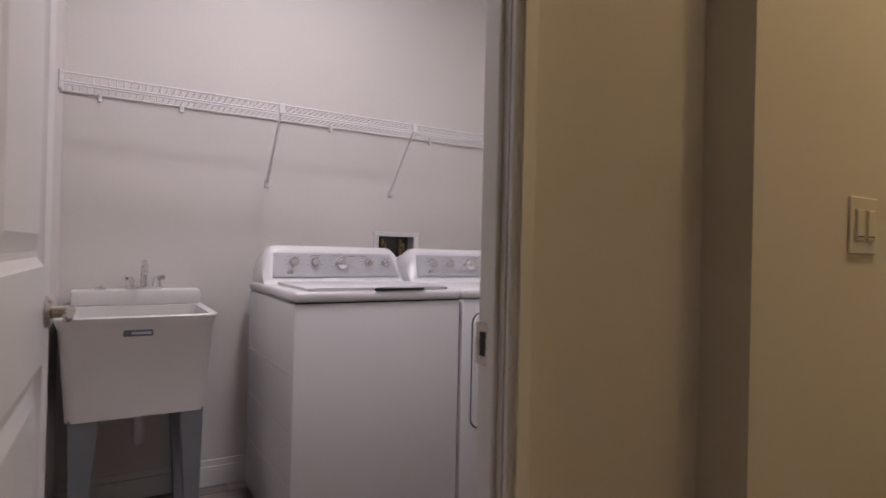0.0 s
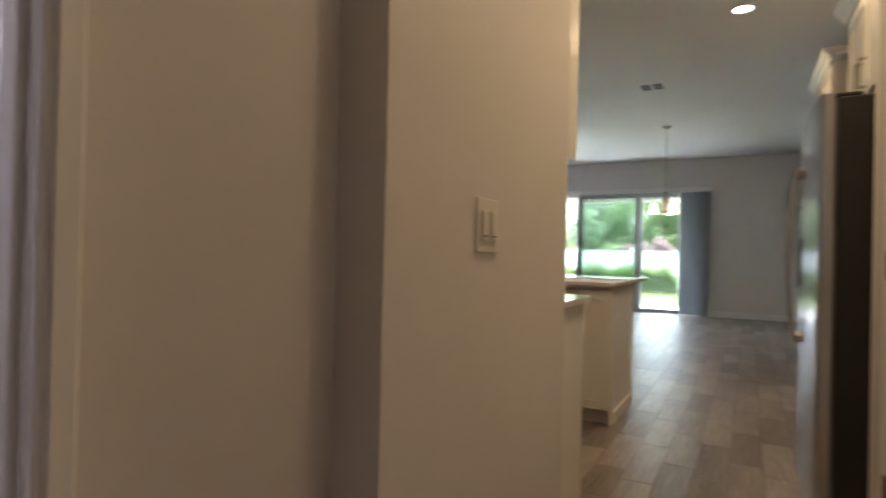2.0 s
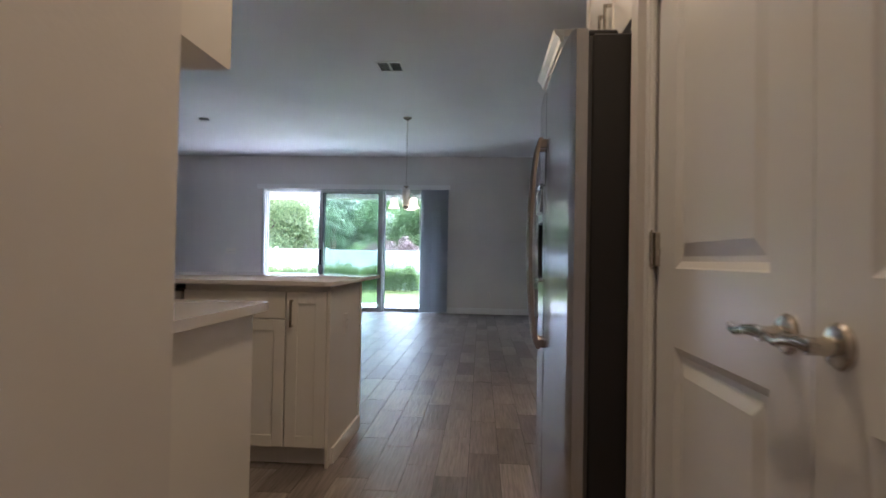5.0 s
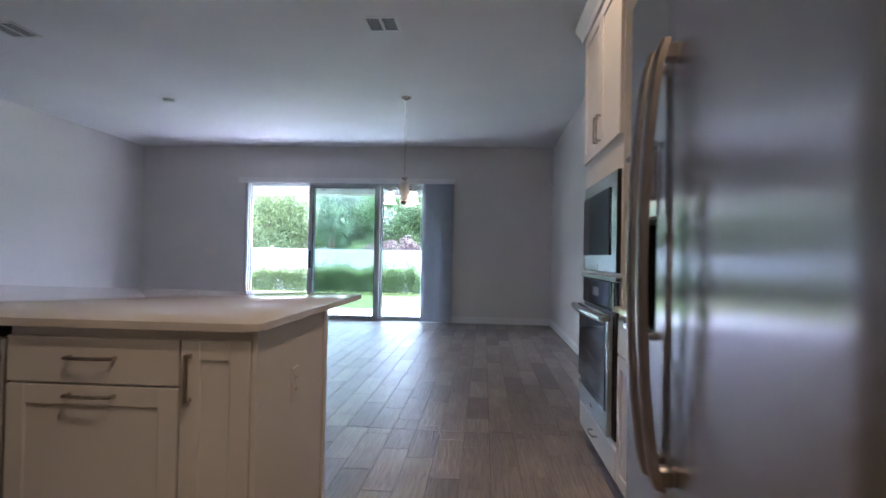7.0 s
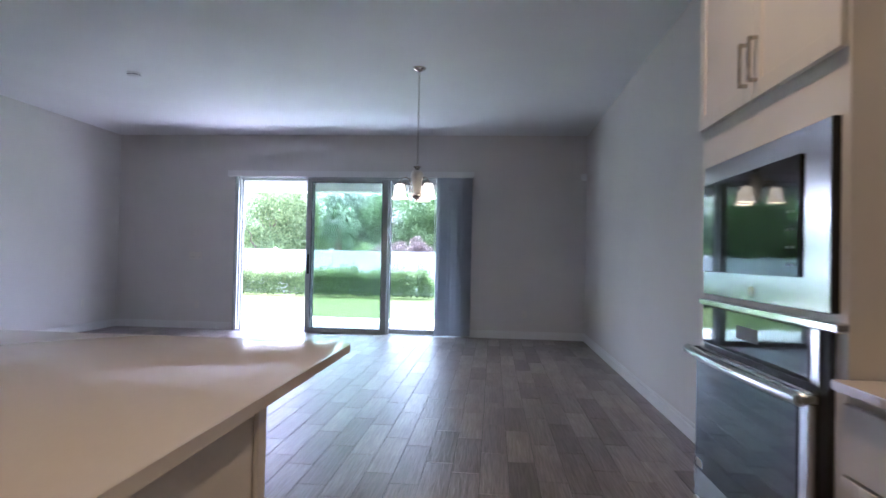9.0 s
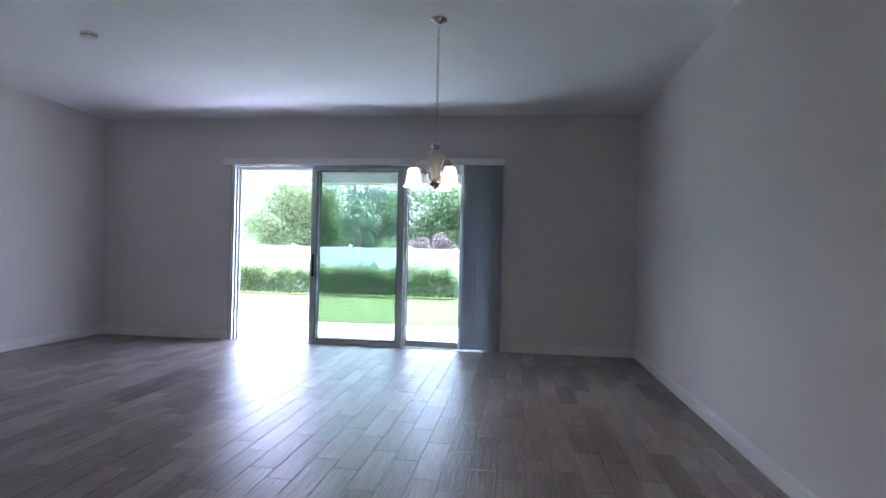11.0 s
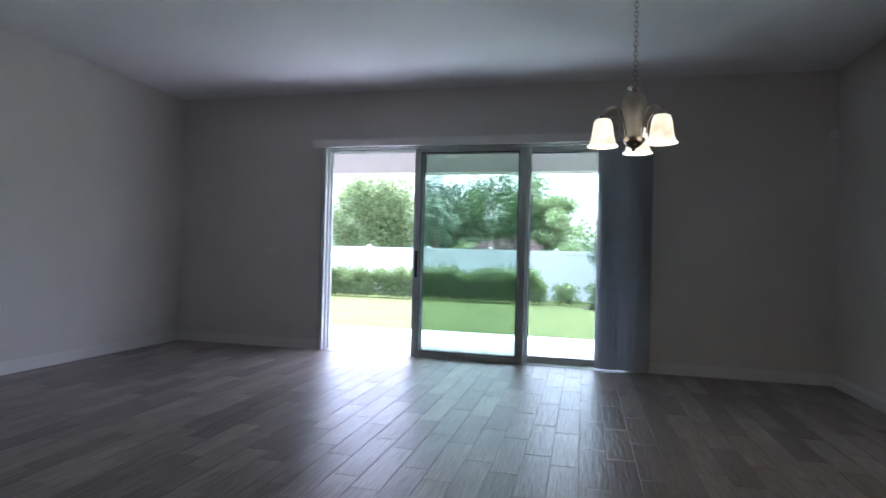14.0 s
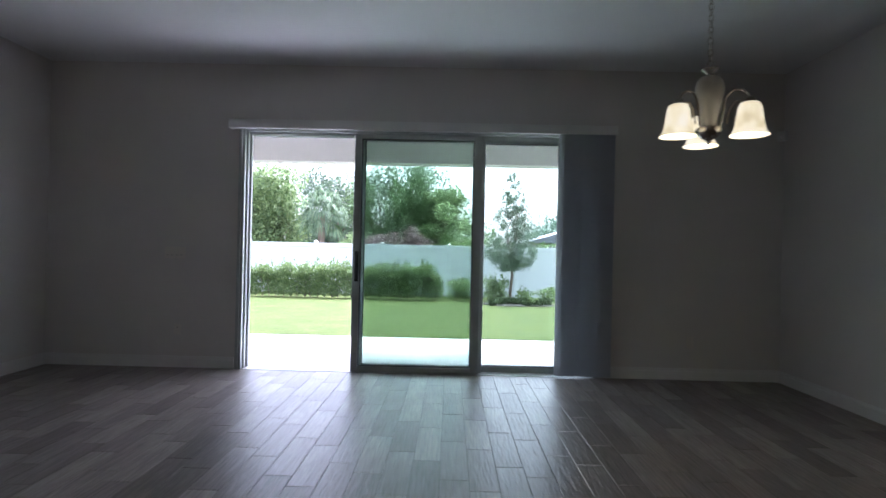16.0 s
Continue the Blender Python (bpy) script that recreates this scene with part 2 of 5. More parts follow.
vane = vane_material()

# ---- mesh helpers ----
BASE = {}


def thing(name, base, label="", category="", group="", kind=""):
    """An Empty at a thing's base, which parents its parts."""
    ob = new(name)
    ob.location = base
    ob.empty_display_size = 0.1
    BASE[ob.name] = Vector(base)
    return tagged(ob, label, category, group, kind)


def part(name, bm, material, parent=None, label="", smooth=False):
    """Links a bmesh, made in world places, as one mesh object under its parent."""
    base = BASE[parent.name] if parent else Vector((0, 0, 0))
    bmesh.ops.recalc_face_normals(bm, faces=bm.faces[:])
    if parent:
        bmesh.ops.translate(bm, verts=bm.verts[:], vec=-base)
    me = bpy.data.meshes.new(name)
    bm.to_mesh(me)
    bm.free()
    me.materials.append(material)
    if smooth:
        me.shade_smooth()
        me.set_sharp_from_angle(angle=radians(40))
    ob = new(name, me)
    ob.parent = parent
    BASE[ob.name] = base
    if label:
        ob["label"] = label
    return ob


def solid(name, bm, material, label="", category="", kind="", group="", smooth=False):
    """One top-level mesh, with its origin at the middle of its underside."""
    lo = [min(v.co[i] for v in bm.verts) for i in range(3)]
    hi = [max(v.co[i] for v in bm.verts) for i in range(3)]
    base = Vector(((lo[0] + hi[0]) / 2, (lo[1] + hi[1]) / 2, lo[2]))
    bmesh.ops.translate(bm, verts=bm.verts[:], vec=-base)
    ob = part(name, bm, material, None, smooth=smooth)
    ob.location = base
    BASE[ob.name] = base
    return tagged(ob, label, category, group, kind)


def nb():
    return bmesh.new()


def box(bm, x0, x1, y0, y1, z0, z1, bevel=0.0, seg=1):
    x0, x1, y0, y1, z0, z1 = min(x0, x1), max(x0, x1), min(y0, y1), max(y0, y1), min(z0, z1), max(z0, z1)
    vs = [bm.verts.new((x, y, z)) for x in (x0, x1) for y in (y0, y1) for z in (z0, z1)]
    fs = [bm.faces.new([vs[i] for i in q]) for q in ((0, 1, 3, 2), (4, 6, 7, 5), (0, 4, 5, 1), (2, 3, 7, 6), (0, 2, 6, 4), (1, 5, 7, 3))]
    if bevel:
        es = list({e for f in fs for e in f.edges})
        bmesh.ops.bevel(bm, geom=es, offset=bevel, segments=seg, affect="EDGES", profile=0.5)
    return bm


def boxed(*a, **k):
    return box(nb(), *a, **k)


def ring(bm, c, u, v, r, n):
    return [bm.verts.new(c + (u * math.cos(2 * math.pi * i / n) + v * math.sin(2 * math.pi * i / n)) * r) for i in range(n)]


def tube(bm, pts, r, n=10, caps=True):
    """A round bar along points; r is one radius or one for each point."""
    pts = [Vector(p) for p in pts]
    rs = r if isinstance(r, (list, tuple)) else [r] * len(pts)
    rings, up = [], None
    for i, p in enumerate(pts):
        d = (pts[min(i + 1, len(pts) - 1)] - pts[max(i - 1, 0)]).normalized()
        if up is None:
            up = Vector((0, 0, 1)) if abs(d.z) < 0.9 else Vector((1, 0, 0))
        u = d.cross(up).normalized()
        v = u.cross(d).normalized()
        up = v
        rings.append(ring(bm, p, u, v, rs[i], n))
    for a, b in zip(rings, rings[1:]):
        for i in range(n):
            bm.faces.new((a[i], a[(i + 1) % n], b[(i + 1) % n], b[i]))
    if caps:
        bm.faces.new(rings[0][::-1])
        bm.faces.new(rings[-1])
    return bm


def arc(p, q, bulge, n=9):
    """Points of a bow from p to q that swells by the vector bulge."""
    p, q, bulge = Vector(p), Vector(q), Vector(bulge)
    return [p.lerp(q, i / (n - 1)) + bulge * math.sin(math.pi * i / (n - 1)) for i in range(n)]


def lathe(bm, profile, c, n=24, axis="z", caps=False):
    """Turns (radius, height) pairs round an axis through c."""
    c = Vector(c)
    u, v, w = {"z": ((1, 0, 0), (0, 1, 0), (0, 0, 1)), "y": ((0, 0, 1), (1, 0, 0), (0, 1, 0)), "x": ((0, 1, 0), (0, 0, 1), (1, 0, 0)),
               "-y": ((1, 0, 0), (0, 0, 1), (0, -1, 0))}[axis]
    u, v, w = Vector(u), Vector(v), Vector(w)
    rings = [ring(bm, c + w * h, u, v, max(r, 0.0004), n) for r, h in profile]
    for a, b in zip(rings, rings[1:]):
        for i in range(n):
            bm.faces.new((a[i], a[(i + 1) % n], b[(i + 1) % n], b[i]))
    if caps:
        bm.faces.new(rings[0][::-1])
        bm.faces.new(rings[-1])
    return bm


def prism(bm, outline, axis, a, b, bevel=0.0):
    """An outline of pairs pushed along an axis from a to b. Pairs are (y, z) for x, (x, z) for y, (x, y) for z."""
    def place(p, t):
        return {"x": (t, p[0], p[1]), "y": (p[0], t, p[1]), "z": (p[0], p[1], t)}[axis]
    lo = [bm.verts.new(place(p, a)) for p in outline]
    hi = [bm.verts.new(place(p, b)) for p in outline]
    n = len(outline)
    fs = [bm.faces.new(lo[::-1]), bm.faces.new(hi)]
    fs += [bm.faces.new((lo[i], lo[(i + 1) % n], hi[(i + 1) % n], hi[i])) for i in range(n)]
    if bevel:
        es = list({e for f in fs for e in f.edges})
        bmesh.ops.bevel(bm, geom=es, offset=bevel, segments=2, affect="EDGES", profile=0.5)
    return bm


def rounded(x0, x1, y0, y1, r, n=5):
    """The outline of a rectangle with round corners."""
    out = []
    for cx, cy, a in ((x1 - r, y1 - r, 0), (x0 + r, y1 - r, 90), (x0 + r, y0 + r, 180), (x1 - r, y0 + r, 270)):
        out += [(cx + r * math.cos(radians(a + 90 * i / n)), cy + r * math.sin(radians(a + 90 * i / n))) for i in range(n + 1)]
    return out

# ---- the setting ----
H = 3.05


def wall(name, boxes, label, material=None):
    bm = nb()
    for b in boxes:
        box(bm, *b)
    return solid(name, bm, material or wall_paint, label, "wall", "structure")


PANTRY_Y, SWITCH_Y, LAUNDRY_Y, LAUNDRY_Y1 = 0.395, 1.40, 1.505, 1.575


def wall_with_door(name, axis, a, b, u0, u1, d0, d1, top, label):
    """A wall in one piece with an opening that reaches the floor."""
    outline = [(u0, 0), (d0, 0), (d0, top), (d1, top), (d1, 0), (u1, 0), (u1, H), (u0, H)]
    return solid(name, prism(nb(), outline, axis, a, b), wall_paint, label, "wall", "structure")


wall_with_door("wall_pantry", "y", 0.295, PANTRY_Y, -1.2, 3.755, 2.13, 3.63, 2.05, "painted hall wall around the pantry doors")
# unseen walls, added behind the shut doors to stop daylight leaking round them
wall("wall_pantry_light_block", [(1.8, 3.655, -0.39, -0.29, 0, H), (1.8, 1.9, -0.29, 0.295, 0, H)], "unseen walls added behind the pantry doors to block daylight")
wall("wall_fridge_side", [(3.655, 3.755, -0.29, 0.295, 0, H), (3.695, 3.768, 0.3955, 0.43, 0, H)], "painted return wall beside the refrigerator")
wall("wall_kitchen_back", [(3.655, 6.95, -0.39, -0.29, 0, H)], "painted kitchen wall behind the cabinets")
wall("wall_dining_south", [(6.95, 13.06, -0.39, -0.175, 0, H)], "plain greige wall of the dining area")
SL_Y0, SL_Y1, SL_Z = 1.62, 5.225, 2.41
wall_with_door("wall_patio", "x", 13.06, 13.26, -0.39, 7.257, SL_Y0, SL_Y1, SL_Z, "greige wall with the wide opening to the patio")
wall("wall_living_north", [(2.86, 13.06, 7.157, 7.257, 0, H)], "plain greige wall of the living area")
wall("wall_kitchen_west", [(2.86, 2.96, 1.50, 7.157, 0, H)], "greige wall behind the cooking counter")
wall("wall_switch", [(1.86, 2.96, SWITCH_Y, 1.50, 0, H)], "warm-lit hall wall with a light switch")
wall("wall_hall_return", [(1.86, 1.96, 1.50, LAUNDRY_Y1, 0, H)], "short hall return wall")
wall_with_door("wall_laundry_front", "y", LAUNDRY_Y, LAUNDRY_Y1, -1.2, 1.86, 0.65, 1.38, 2.05, "hall wall with the laundry doorway")


def wall_with_niche(name, x0, x1, y0, y1, hole, depth, label):
    """One wall that faces -y, with a shallow niche in it. hole: x0, x1, z0, z1."""
    bm = nb()
    def quad(x, xx, z, zz, y):
        return [bm.verts.new(p) for p in ((x, y, z), (xx, y, z), (xx, y, zz), (x, y, zz))]
    front, back, rim, niche = quad(x0, x1, 0, H, y0), quad(x0, x1, 0, H, y1), quad(*hole, y0), quad(*hole, y0 + depth)
    for p, q in ((front, rim), (rim, niche), (front, back)):
        for i in range(4):
            bm.faces.new((p[i], p[(i + 1) % 4], q[(i + 1) % 4], q[i]))
    bm.faces.new(niche)
    bm.faces.new(back)
    return solid(name, bm, wall_paint, label, "wall", "structure")


wall_with_niche("wall_laundry_back", 0.577, 2.9, 3.56, 3.66, (2.075, 2.305, 1.045, 1.175), 0.09, "laundry wall with a recessed supply box")
wall("wall_laundry_west", [(0.577, 0.677, LAUNDRY_Y1, 3.56, 0, H)], "laundry side wall beside the utility sink")
wall("wall_laundry_east", [(2.80, 2.86, LAUNDRY_Y1, 3.56, 0, H)], "laundry side wall beside the dryer")
wall("wall_hall_end", [(-1.3, -1.2, 0.295, LAUNDRY_Y1, 0, H)], "plain wall at the end of the hall")
solid("ceiling", boxed(-1.3, 13.26, -0.39, 7.257, H, H + 0.15), ceiling_paint, "flat white textured ceiling", "ceiling", "structure")


def baseboard(name, x0, x1, y0, y1):
    bm = nb()
    box(bm, x0, x1, y0, y1, 0, 0.085)
    dx, dy = x1 - x0, y1 - y0
    if dx > dy:
        t = dy * 0.45
        away = -1 if name.endswith("n") else 1
        box(bm, x0, x1, y1 - t if away < 0 else y0, y1 if away < 0 else y0 + t, 0.085, 0.115, 0.002)
    else:
        t = dx * 0.45
        box(bm, x1 - t if not name.endswith("e") else x0, x1 if not name.endswith("e") else x0 + t, y0, y1, 0.085, 0.115, 0.002)
    return solid("baseboard", bm, trim_paint, "white painted baseboard along the wall", "baseboard", "structure")


baseboard("s", 6.95, 13.045, -0.175, -0.160)
baseboard("x", 13.045, 13.06, -0.175, SL_Y0 - 0.06)
baseboard("x", 13.045, 13.06, SL_Y1 + 0.02, 7.157)
baseboard("n", 2.98, 13.045, 7.142, 7.157)
baseboard("n", 1.86, 2.96, 1.385, 1.40)
baseboard("n", 1.415, 1.845, 1.49, 1.505)
baseboard("x", 1.845, 1.86, 1.385, 1.49)
baseboard("s", -1.2, 2.08, 0.395, 0.41)
baseboard("n", 0.692, 2.8, 3.545, 3.56)
baseboard("e", 0.677, 0.692, LAUNDRY_Y1, 3.545)


def casing(x0, x1, y, sign, top=2.05, w=0.06):
    """Door trim round an opening in a wall that faces along y."""
    bm = nb()
    y1 = y + sign * 0.016
    for a, b in ((x0 - w, x0), (x1, x1 + w)):
        box(bm, a, b, y, y1, 0, top + w, 0.004)
        box(bm, a + 0.012, b - 0.03, y1 - sign * 0.002, y1 + sign * 0.006, 0, top + w - 0.01, 0.003)
    box(bm, x0 + 0.0005, x1 - 0.0005, y, y1, top, top + w, 0.004)
    return solid("trim", bm, trim_paint, "white moulded door casing", "door casing", "structure")


casing(0.665, 1.365, LAUNDRY_Y, -1, w=0.046)
casing(2.14, 3.62, PANTRY_Y, 1)
bm = nb()
YA, YB = LAUNDRY_Y + 0.001, LAUNDRY_Y1 - 0.001
box(bm, 1.365, 1.38, YA, YB, 0, 2.05)
box(bm, 0.65, 0.665, YA, YB, 0, 2.05)
box(bm, 0.665, 1.365, YA, YB, 2.035, 2.05)
box(bm, 1.355, 1.365, YA + 0.012, YA + 0.034, 0, 2.035, 0.002)
box(bm, 0.665, 0.675, YA + 0.012, YA + 0.034, 0, 2.035, 0.002)
jamb = solid("door_frame", bm, trim_paint, "white painted door jamb with stop", "door frame", "structure")
sp = part("strike_plate", prism(nb(), rounded(1.545, 1.580, 0.905, 0.975, 0.006), "x", 1.3625, 1.3648), nickel, jamb, "brushed nickel strike plate")
part("latch_hole", boxed(1.3618, 1.3624, 1.552, 1.568, 0.92, 0.96), black_plastic, sp)

# ---- patio door ----
frame_ob = thing("window_1", (13.13, (SL_Y0 + SL_Y1) / 2, 0), "three-panel grey aluminium sliding patio door standing open", "sliding door", kind="structure")
bm = nb()
for i, xx in enumerate((13.03, 13.095, 13.16)):
    box(bm, xx, xx + 0.045, SL_Y1 - 0.055 - 0.012 * i, SL_Y1, 0, SL_Z, 0.003)
box(bm, 13.02, 13.24, SL_Y1 - 0.03, SL_Y1 + 0.001, 0, SL_Z, 0.002)
part("left_jamb", bm, alu, frame_ob)
part("right_jamb", boxed(13.02, 13.24, SL_Y0, SL_Y0 + 0.04, 0, SL_Z, 0.003), alu, frame_ob)
bm = nb()
box(bm, 13.02, 13.24, SL_Y0 + 0.04, SL_Y1 - 0.08, SL_Z - 0.035, SL_Z, 0.003)
for xx in (13.03, 13.095, 13.16):
    box(bm, xx + 0.046, xx + 0.056, SL_Y0 + 0.04, SL_Y1 - 0.08, SL_Z - 0.055, SL_Z - 0.034)
part("head_track", bm, alu, frame_ob)
bm = nb()
box(bm, 13.02, 13.26, SL_Y0 + 0.04, SL_Y1 - 0.08, -0.02, 0.0045)
for xx in (13.045, 13.11, 13.175):
    box(bm, xx, xx + 0.008, SL_Y0 + 0.04, SL_Y1 - 0.08, 0.004, 0.0055)
part("sill_track", bm, alu, frame_ob)


def slider_panel(x, y0, y1, left_stile, right_stile, label, pull=False):
    p = thing("sliding_panel", (x + 0.02, (y0 + y1) / 2, 0.02), label, "sliding panel", "patio door panels", "structure")
    z0, z1 = 0.006, SL_Z - 0.04
    part("stile", boxed(x, x + 0.038, y1 - left_stile, y1, z0, z1, 0.004), alu, p)
    part("stile", boxed(x, x + 0.038, y0, y0 + right_stile, z0, z1, 0.004), alu, p)
    part("rail", boxed(x + 0.001, x + 0.037, y0 + right_stile, y1 - left_stile, z0, z0 + 0.055, 0.004), alu, p)
    part("rail", boxed(x + 0.001, x + 0.037, y0 + right_stile, y1 - left_stile, z1 - 0.045, z1, 0.004), alu, p)
    bm = nb()
    for a, b in ((y1 - left_stile - 0.012, y1 - left_stile), (y0 + right_stile, y0 + right_stile + 0.012)):
        box(bm, x + 0.010, x + 0.028, a, b, z0 + 0.055, z1 - 0.045)
    box(bm, x + 0.010, x + 0.028, y0 + right_stile, y1 - left_stile, z0 + 0.055, z0 + 0.067)
    box(bm, x + 0.010, x + 0.028, y0 + right_stile, y1 - left_stile, z1 - 0.057, z1 - 0.045)
    part("gasket", bm, alu_dark, p)
    g = part("pane", boxed(x + 0.017, x + 0.021, y0 + right_stile, y1 - left_stile, z0 + 0.05, z1 - 0.04), pane_glass, p, "tinted glass pane")
    g.visible_shadow = False
    g.data.materials.append(pane_back)
    for f in g.data.polygons:
        f.material_index = 0 if f.normal.x < -0.5 else 1
    if pull:
        bm = nb()
        box(bm, x - 0.022, x - 0.002, y1 - 0.052, y1 - 0.03, 0.93, 1.17, 0.005)
        box(bm, x - 0.006, x + 0.001, y1 - 0.06, y1 - 0.022, 0.90, 1.20, 0.002)
        part("pull_handle", bm, fridge_side, p, "dark pull handle")
    return p


slider_panel(13.035, 2.80, 4.075, 0.07, 0.085, "sliding glass panel pushed open over the middle one", True)
slider_panel(13.10, 2.77, 4.04, 0.06, 0.06, "fixed middle glass panel in a grey frame")
slider_panel(13.165, 1.66, 2.83, 0.055, 0.06, "fixed glass panel partly behind the blinds")

# ---- outside ----
bm = nb()
GX = [13.26, 15.6, 19.6, 23.6, 27.7, 60, 400]
GZ = [-0.14, -0.14, -0.24, -0.34, -0.43, -0.43, -0.43]
GY = [-400, -60, -12, -4, 4, 12, 24, 60, 400]
rows_g = [[bm.verts.new((x, y, z)) for y in GY] for x, z in zip(GX, GZ)]
for a, b in zip(rows_g, rows_g[1:]):
    for i in range(len(GY) - 1):
        bm.faces.new((a[i], b[i], b[i + 1], a[i + 1]))
solid("ground", bm, lawn, "green mown lawn sloping gently to the fence", "lawn", "structure")
solid("patio", boxed(13.26, 15.6, -2.5, 10.5, -0.16, -0.045, 0.008), concrete, "pale broom-finished concrete patio slab", "patio", "structure")
bm = nb()
box(bm, 13.26, 15.85, -2.5, 10.5, 2.80, 2.95)
box(bm, 15.55, 15.85, -2.5, 10.5, 2.47, 2.80)
solid("patio_roof", bm, stucco, "stucco patio roof with a front beam", "roof", "structure")


def ground_z(x):
    return float(np.interp(x, GX, GZ))


# white vinyl fence
fence = thing("fence", (27.7, 6.0, -0.43), "tall white vinyl privacy fence with capped posts", "fence")
post_mesh = None
for k in range(-6, 12):
    y = 3.14 + 2.39 * k
    if post_mesh is None:
        bm = boxed(27.64, 27.76, y - 0.06, y + 0.06, -0.43, 1.42, 0.006)
        po = part("post", bm, vinyl, fence)
        bm = nb()
        box(bm, 27.625, 27.775, y - 0.075, y + 0.075, 1.42, 1.44, 0.004)
        vs = [bm.verts.new((27.7 + a * 0.06, y + b * 0.06, 1.44)) for a, b in ((-1, -1), (1, -1), (1, 1), (-1, 1))]
        top = bm.verts.new((27.7, y, 1.49))
        for i in range(4):
            bm.faces.new((vs[i], vs[(i + 1) % 4], top))
        cap = part("cap", bm, vinyl, po)
        post_mesh, cap_mesh, y_first = po.data, cap.data, y
    else:
        po = new("post", post_mesh)
        po.parent, po.location = fence, (0, y - y_first, 0)
        cap = new("cap", cap_mesh)
        cap.parent = po
panel_bm = None
for k in range(-6, 11):
    y0, y1 = 3.14 + 2.39 * k + 0.06, 3.14 + 2.39 * (k + 1) - 0.06
    if panel_bm is None:
        bm = nb()
        box(bm, 27.67, 27.73, y0, y1, 1.25, 1.39, 0.004)
        box(bm, 27.67, 27.73, y0, y1, -0.40, -0.26, 0.004)
        box(bm, 27.69, 27.715, y0, y1, -0.2605, 1.2505)
        pn = part("fence_panel", bm, vinyl, fence)
        panel_bm, p_first = pn.data, y0
    else:
        pn = new("fence_panel", panel_bm)
        pn.parent, pn.location = fence, (0, y0 - p_first, 0)

rng = np.random.default_rng(7)


def leaves(name, centres, radii, count, size, material, parent=None, aspect=0.5, droop=0.0, label="", category="", kind="", base=None):
    """Many small folded leaves scattered in clumps. centres (n, 3), radii (n, 3)."""
    centres, radii = np.asarray(centres, float), np.asarray(radii, float)
    vol = radii.prod(1) ** 0.75
    idx = rng.choice(len(centres), count, p=vol / vol.sum())
    d = rng.normal(size=(count, 3))
    d /= np.linalg.norm(d, axis=1)[:, None]
    r = rng.uniform(0.02, 1.0, count) ** 0.45
    pos = centres[idx] + d * r[:, None] * radii[idx]
    a = rng.normal(size=(count, 3)) + d * 0.6
    a[:, 2] -= droop
    a /= np.linalg.norm(a, axis=1)[:, None]
    b = np.cross(a, rng.normal(size=(count, 3)))
    b /= np.linalg.norm(b, axis=1)[:, None]
    s = size * rng.uniform(0.6, 1.3, count)[:, None]
    n = np.cross(a, b) * s * 0.12
    v = np.stack([pos - a * s * 0.5, pos + b * s * aspect * 0.5 + n, pos + a * s * 0.5, pos - b * s * aspect * 0.5 + n], 1).reshape(-1, 3)
    o = np.array(base if base is not None else (BASE[parent.name] if parent else (0, 0, 0)))
    v = v - o
    me = bpy.data.meshes.new(name)
    f = np.arange(count * 4).reshape(-1, 4)
    me.from_pydata(v.tolist(), [], np.concatenate([f[:, [0, 1, 2]], f[:, [0, 2, 3]]]).tolist())
    me.materials.append(material)
    ob = new(name, me)
    ob.parent = parent
    if base is not None:
        ob.location = base
    return tagged(ob, label, category, "", kind)


def limb(bm, p, q, r0, r1, wob=0.06, n=5, sides=7):
    p, q = Vector(p), Vector(q)
    L = (q - p).length
    pts = [p.lerp(q, i / n) + Vector(rng.normal(size=3)) * (wob * L if 0 < i < n else 0) for i in range(n + 1)]
    tube(bm, pts, [r0 + (r1 - r0) * i / n for i in range(n + 1)], sides)


def tree(name, x, y, zc, r, clumps, count, size, material, label, trunk=0.16, clump=0.42, category="tree", cone=0.0):
    """A tapered trunk with limbs and a crown of leaf clumps. r: the crown's half-sizes."""
    z0 = ground_z(x)
    t = thing(name, (x, y, z0), label, category)
    cs, rs, ends = [], [], []
    for _ in range(clumps):
        d = rng.normal(size=3)
        d /= np.linalg.norm(d)
        k = rng.uniform(0.35, 0.95)
        c = np.array((x, y, zc)) + d * k * np.array(r)
        q = clump * rng.uniform(0.6, 1.25)
        if cone:
            u, az = rng.random() ** 1.25, rng.uniform(0, 2 * math.pi)
            reach = min(1.0, 0.45 + u * 2.6) * (1 - cone * u) * math.sqrt(rng.random())
            c = np.array((x + r[0] * reach * math.cos(az), y + r[1] * reach * math.sin(az), zc + r[2] * (2 * u - 1)))
            q *= 1 - 0.45 * u
        cs.append(c)
        rs.append(np.array(r) * q * np.array((1, 1, 0.8)))
        ends.append(c)
    bm = nb()
    fork = Vector((x, y, zc - r[2] * 0.75))
    limb(bm, (x, y, z0 - 0.05), fork, trunk, trunk * 0.7, 0.02, 5, 9)
    for e in ends[:14]:
        limb(bm, fork, e, trunk * 0.45, trunk * 0.08, 0.06)
    part("trunk", bm, bark, t, smooth=True)
    leaves("crown", cs, rs, count, size, material, t)
    return t


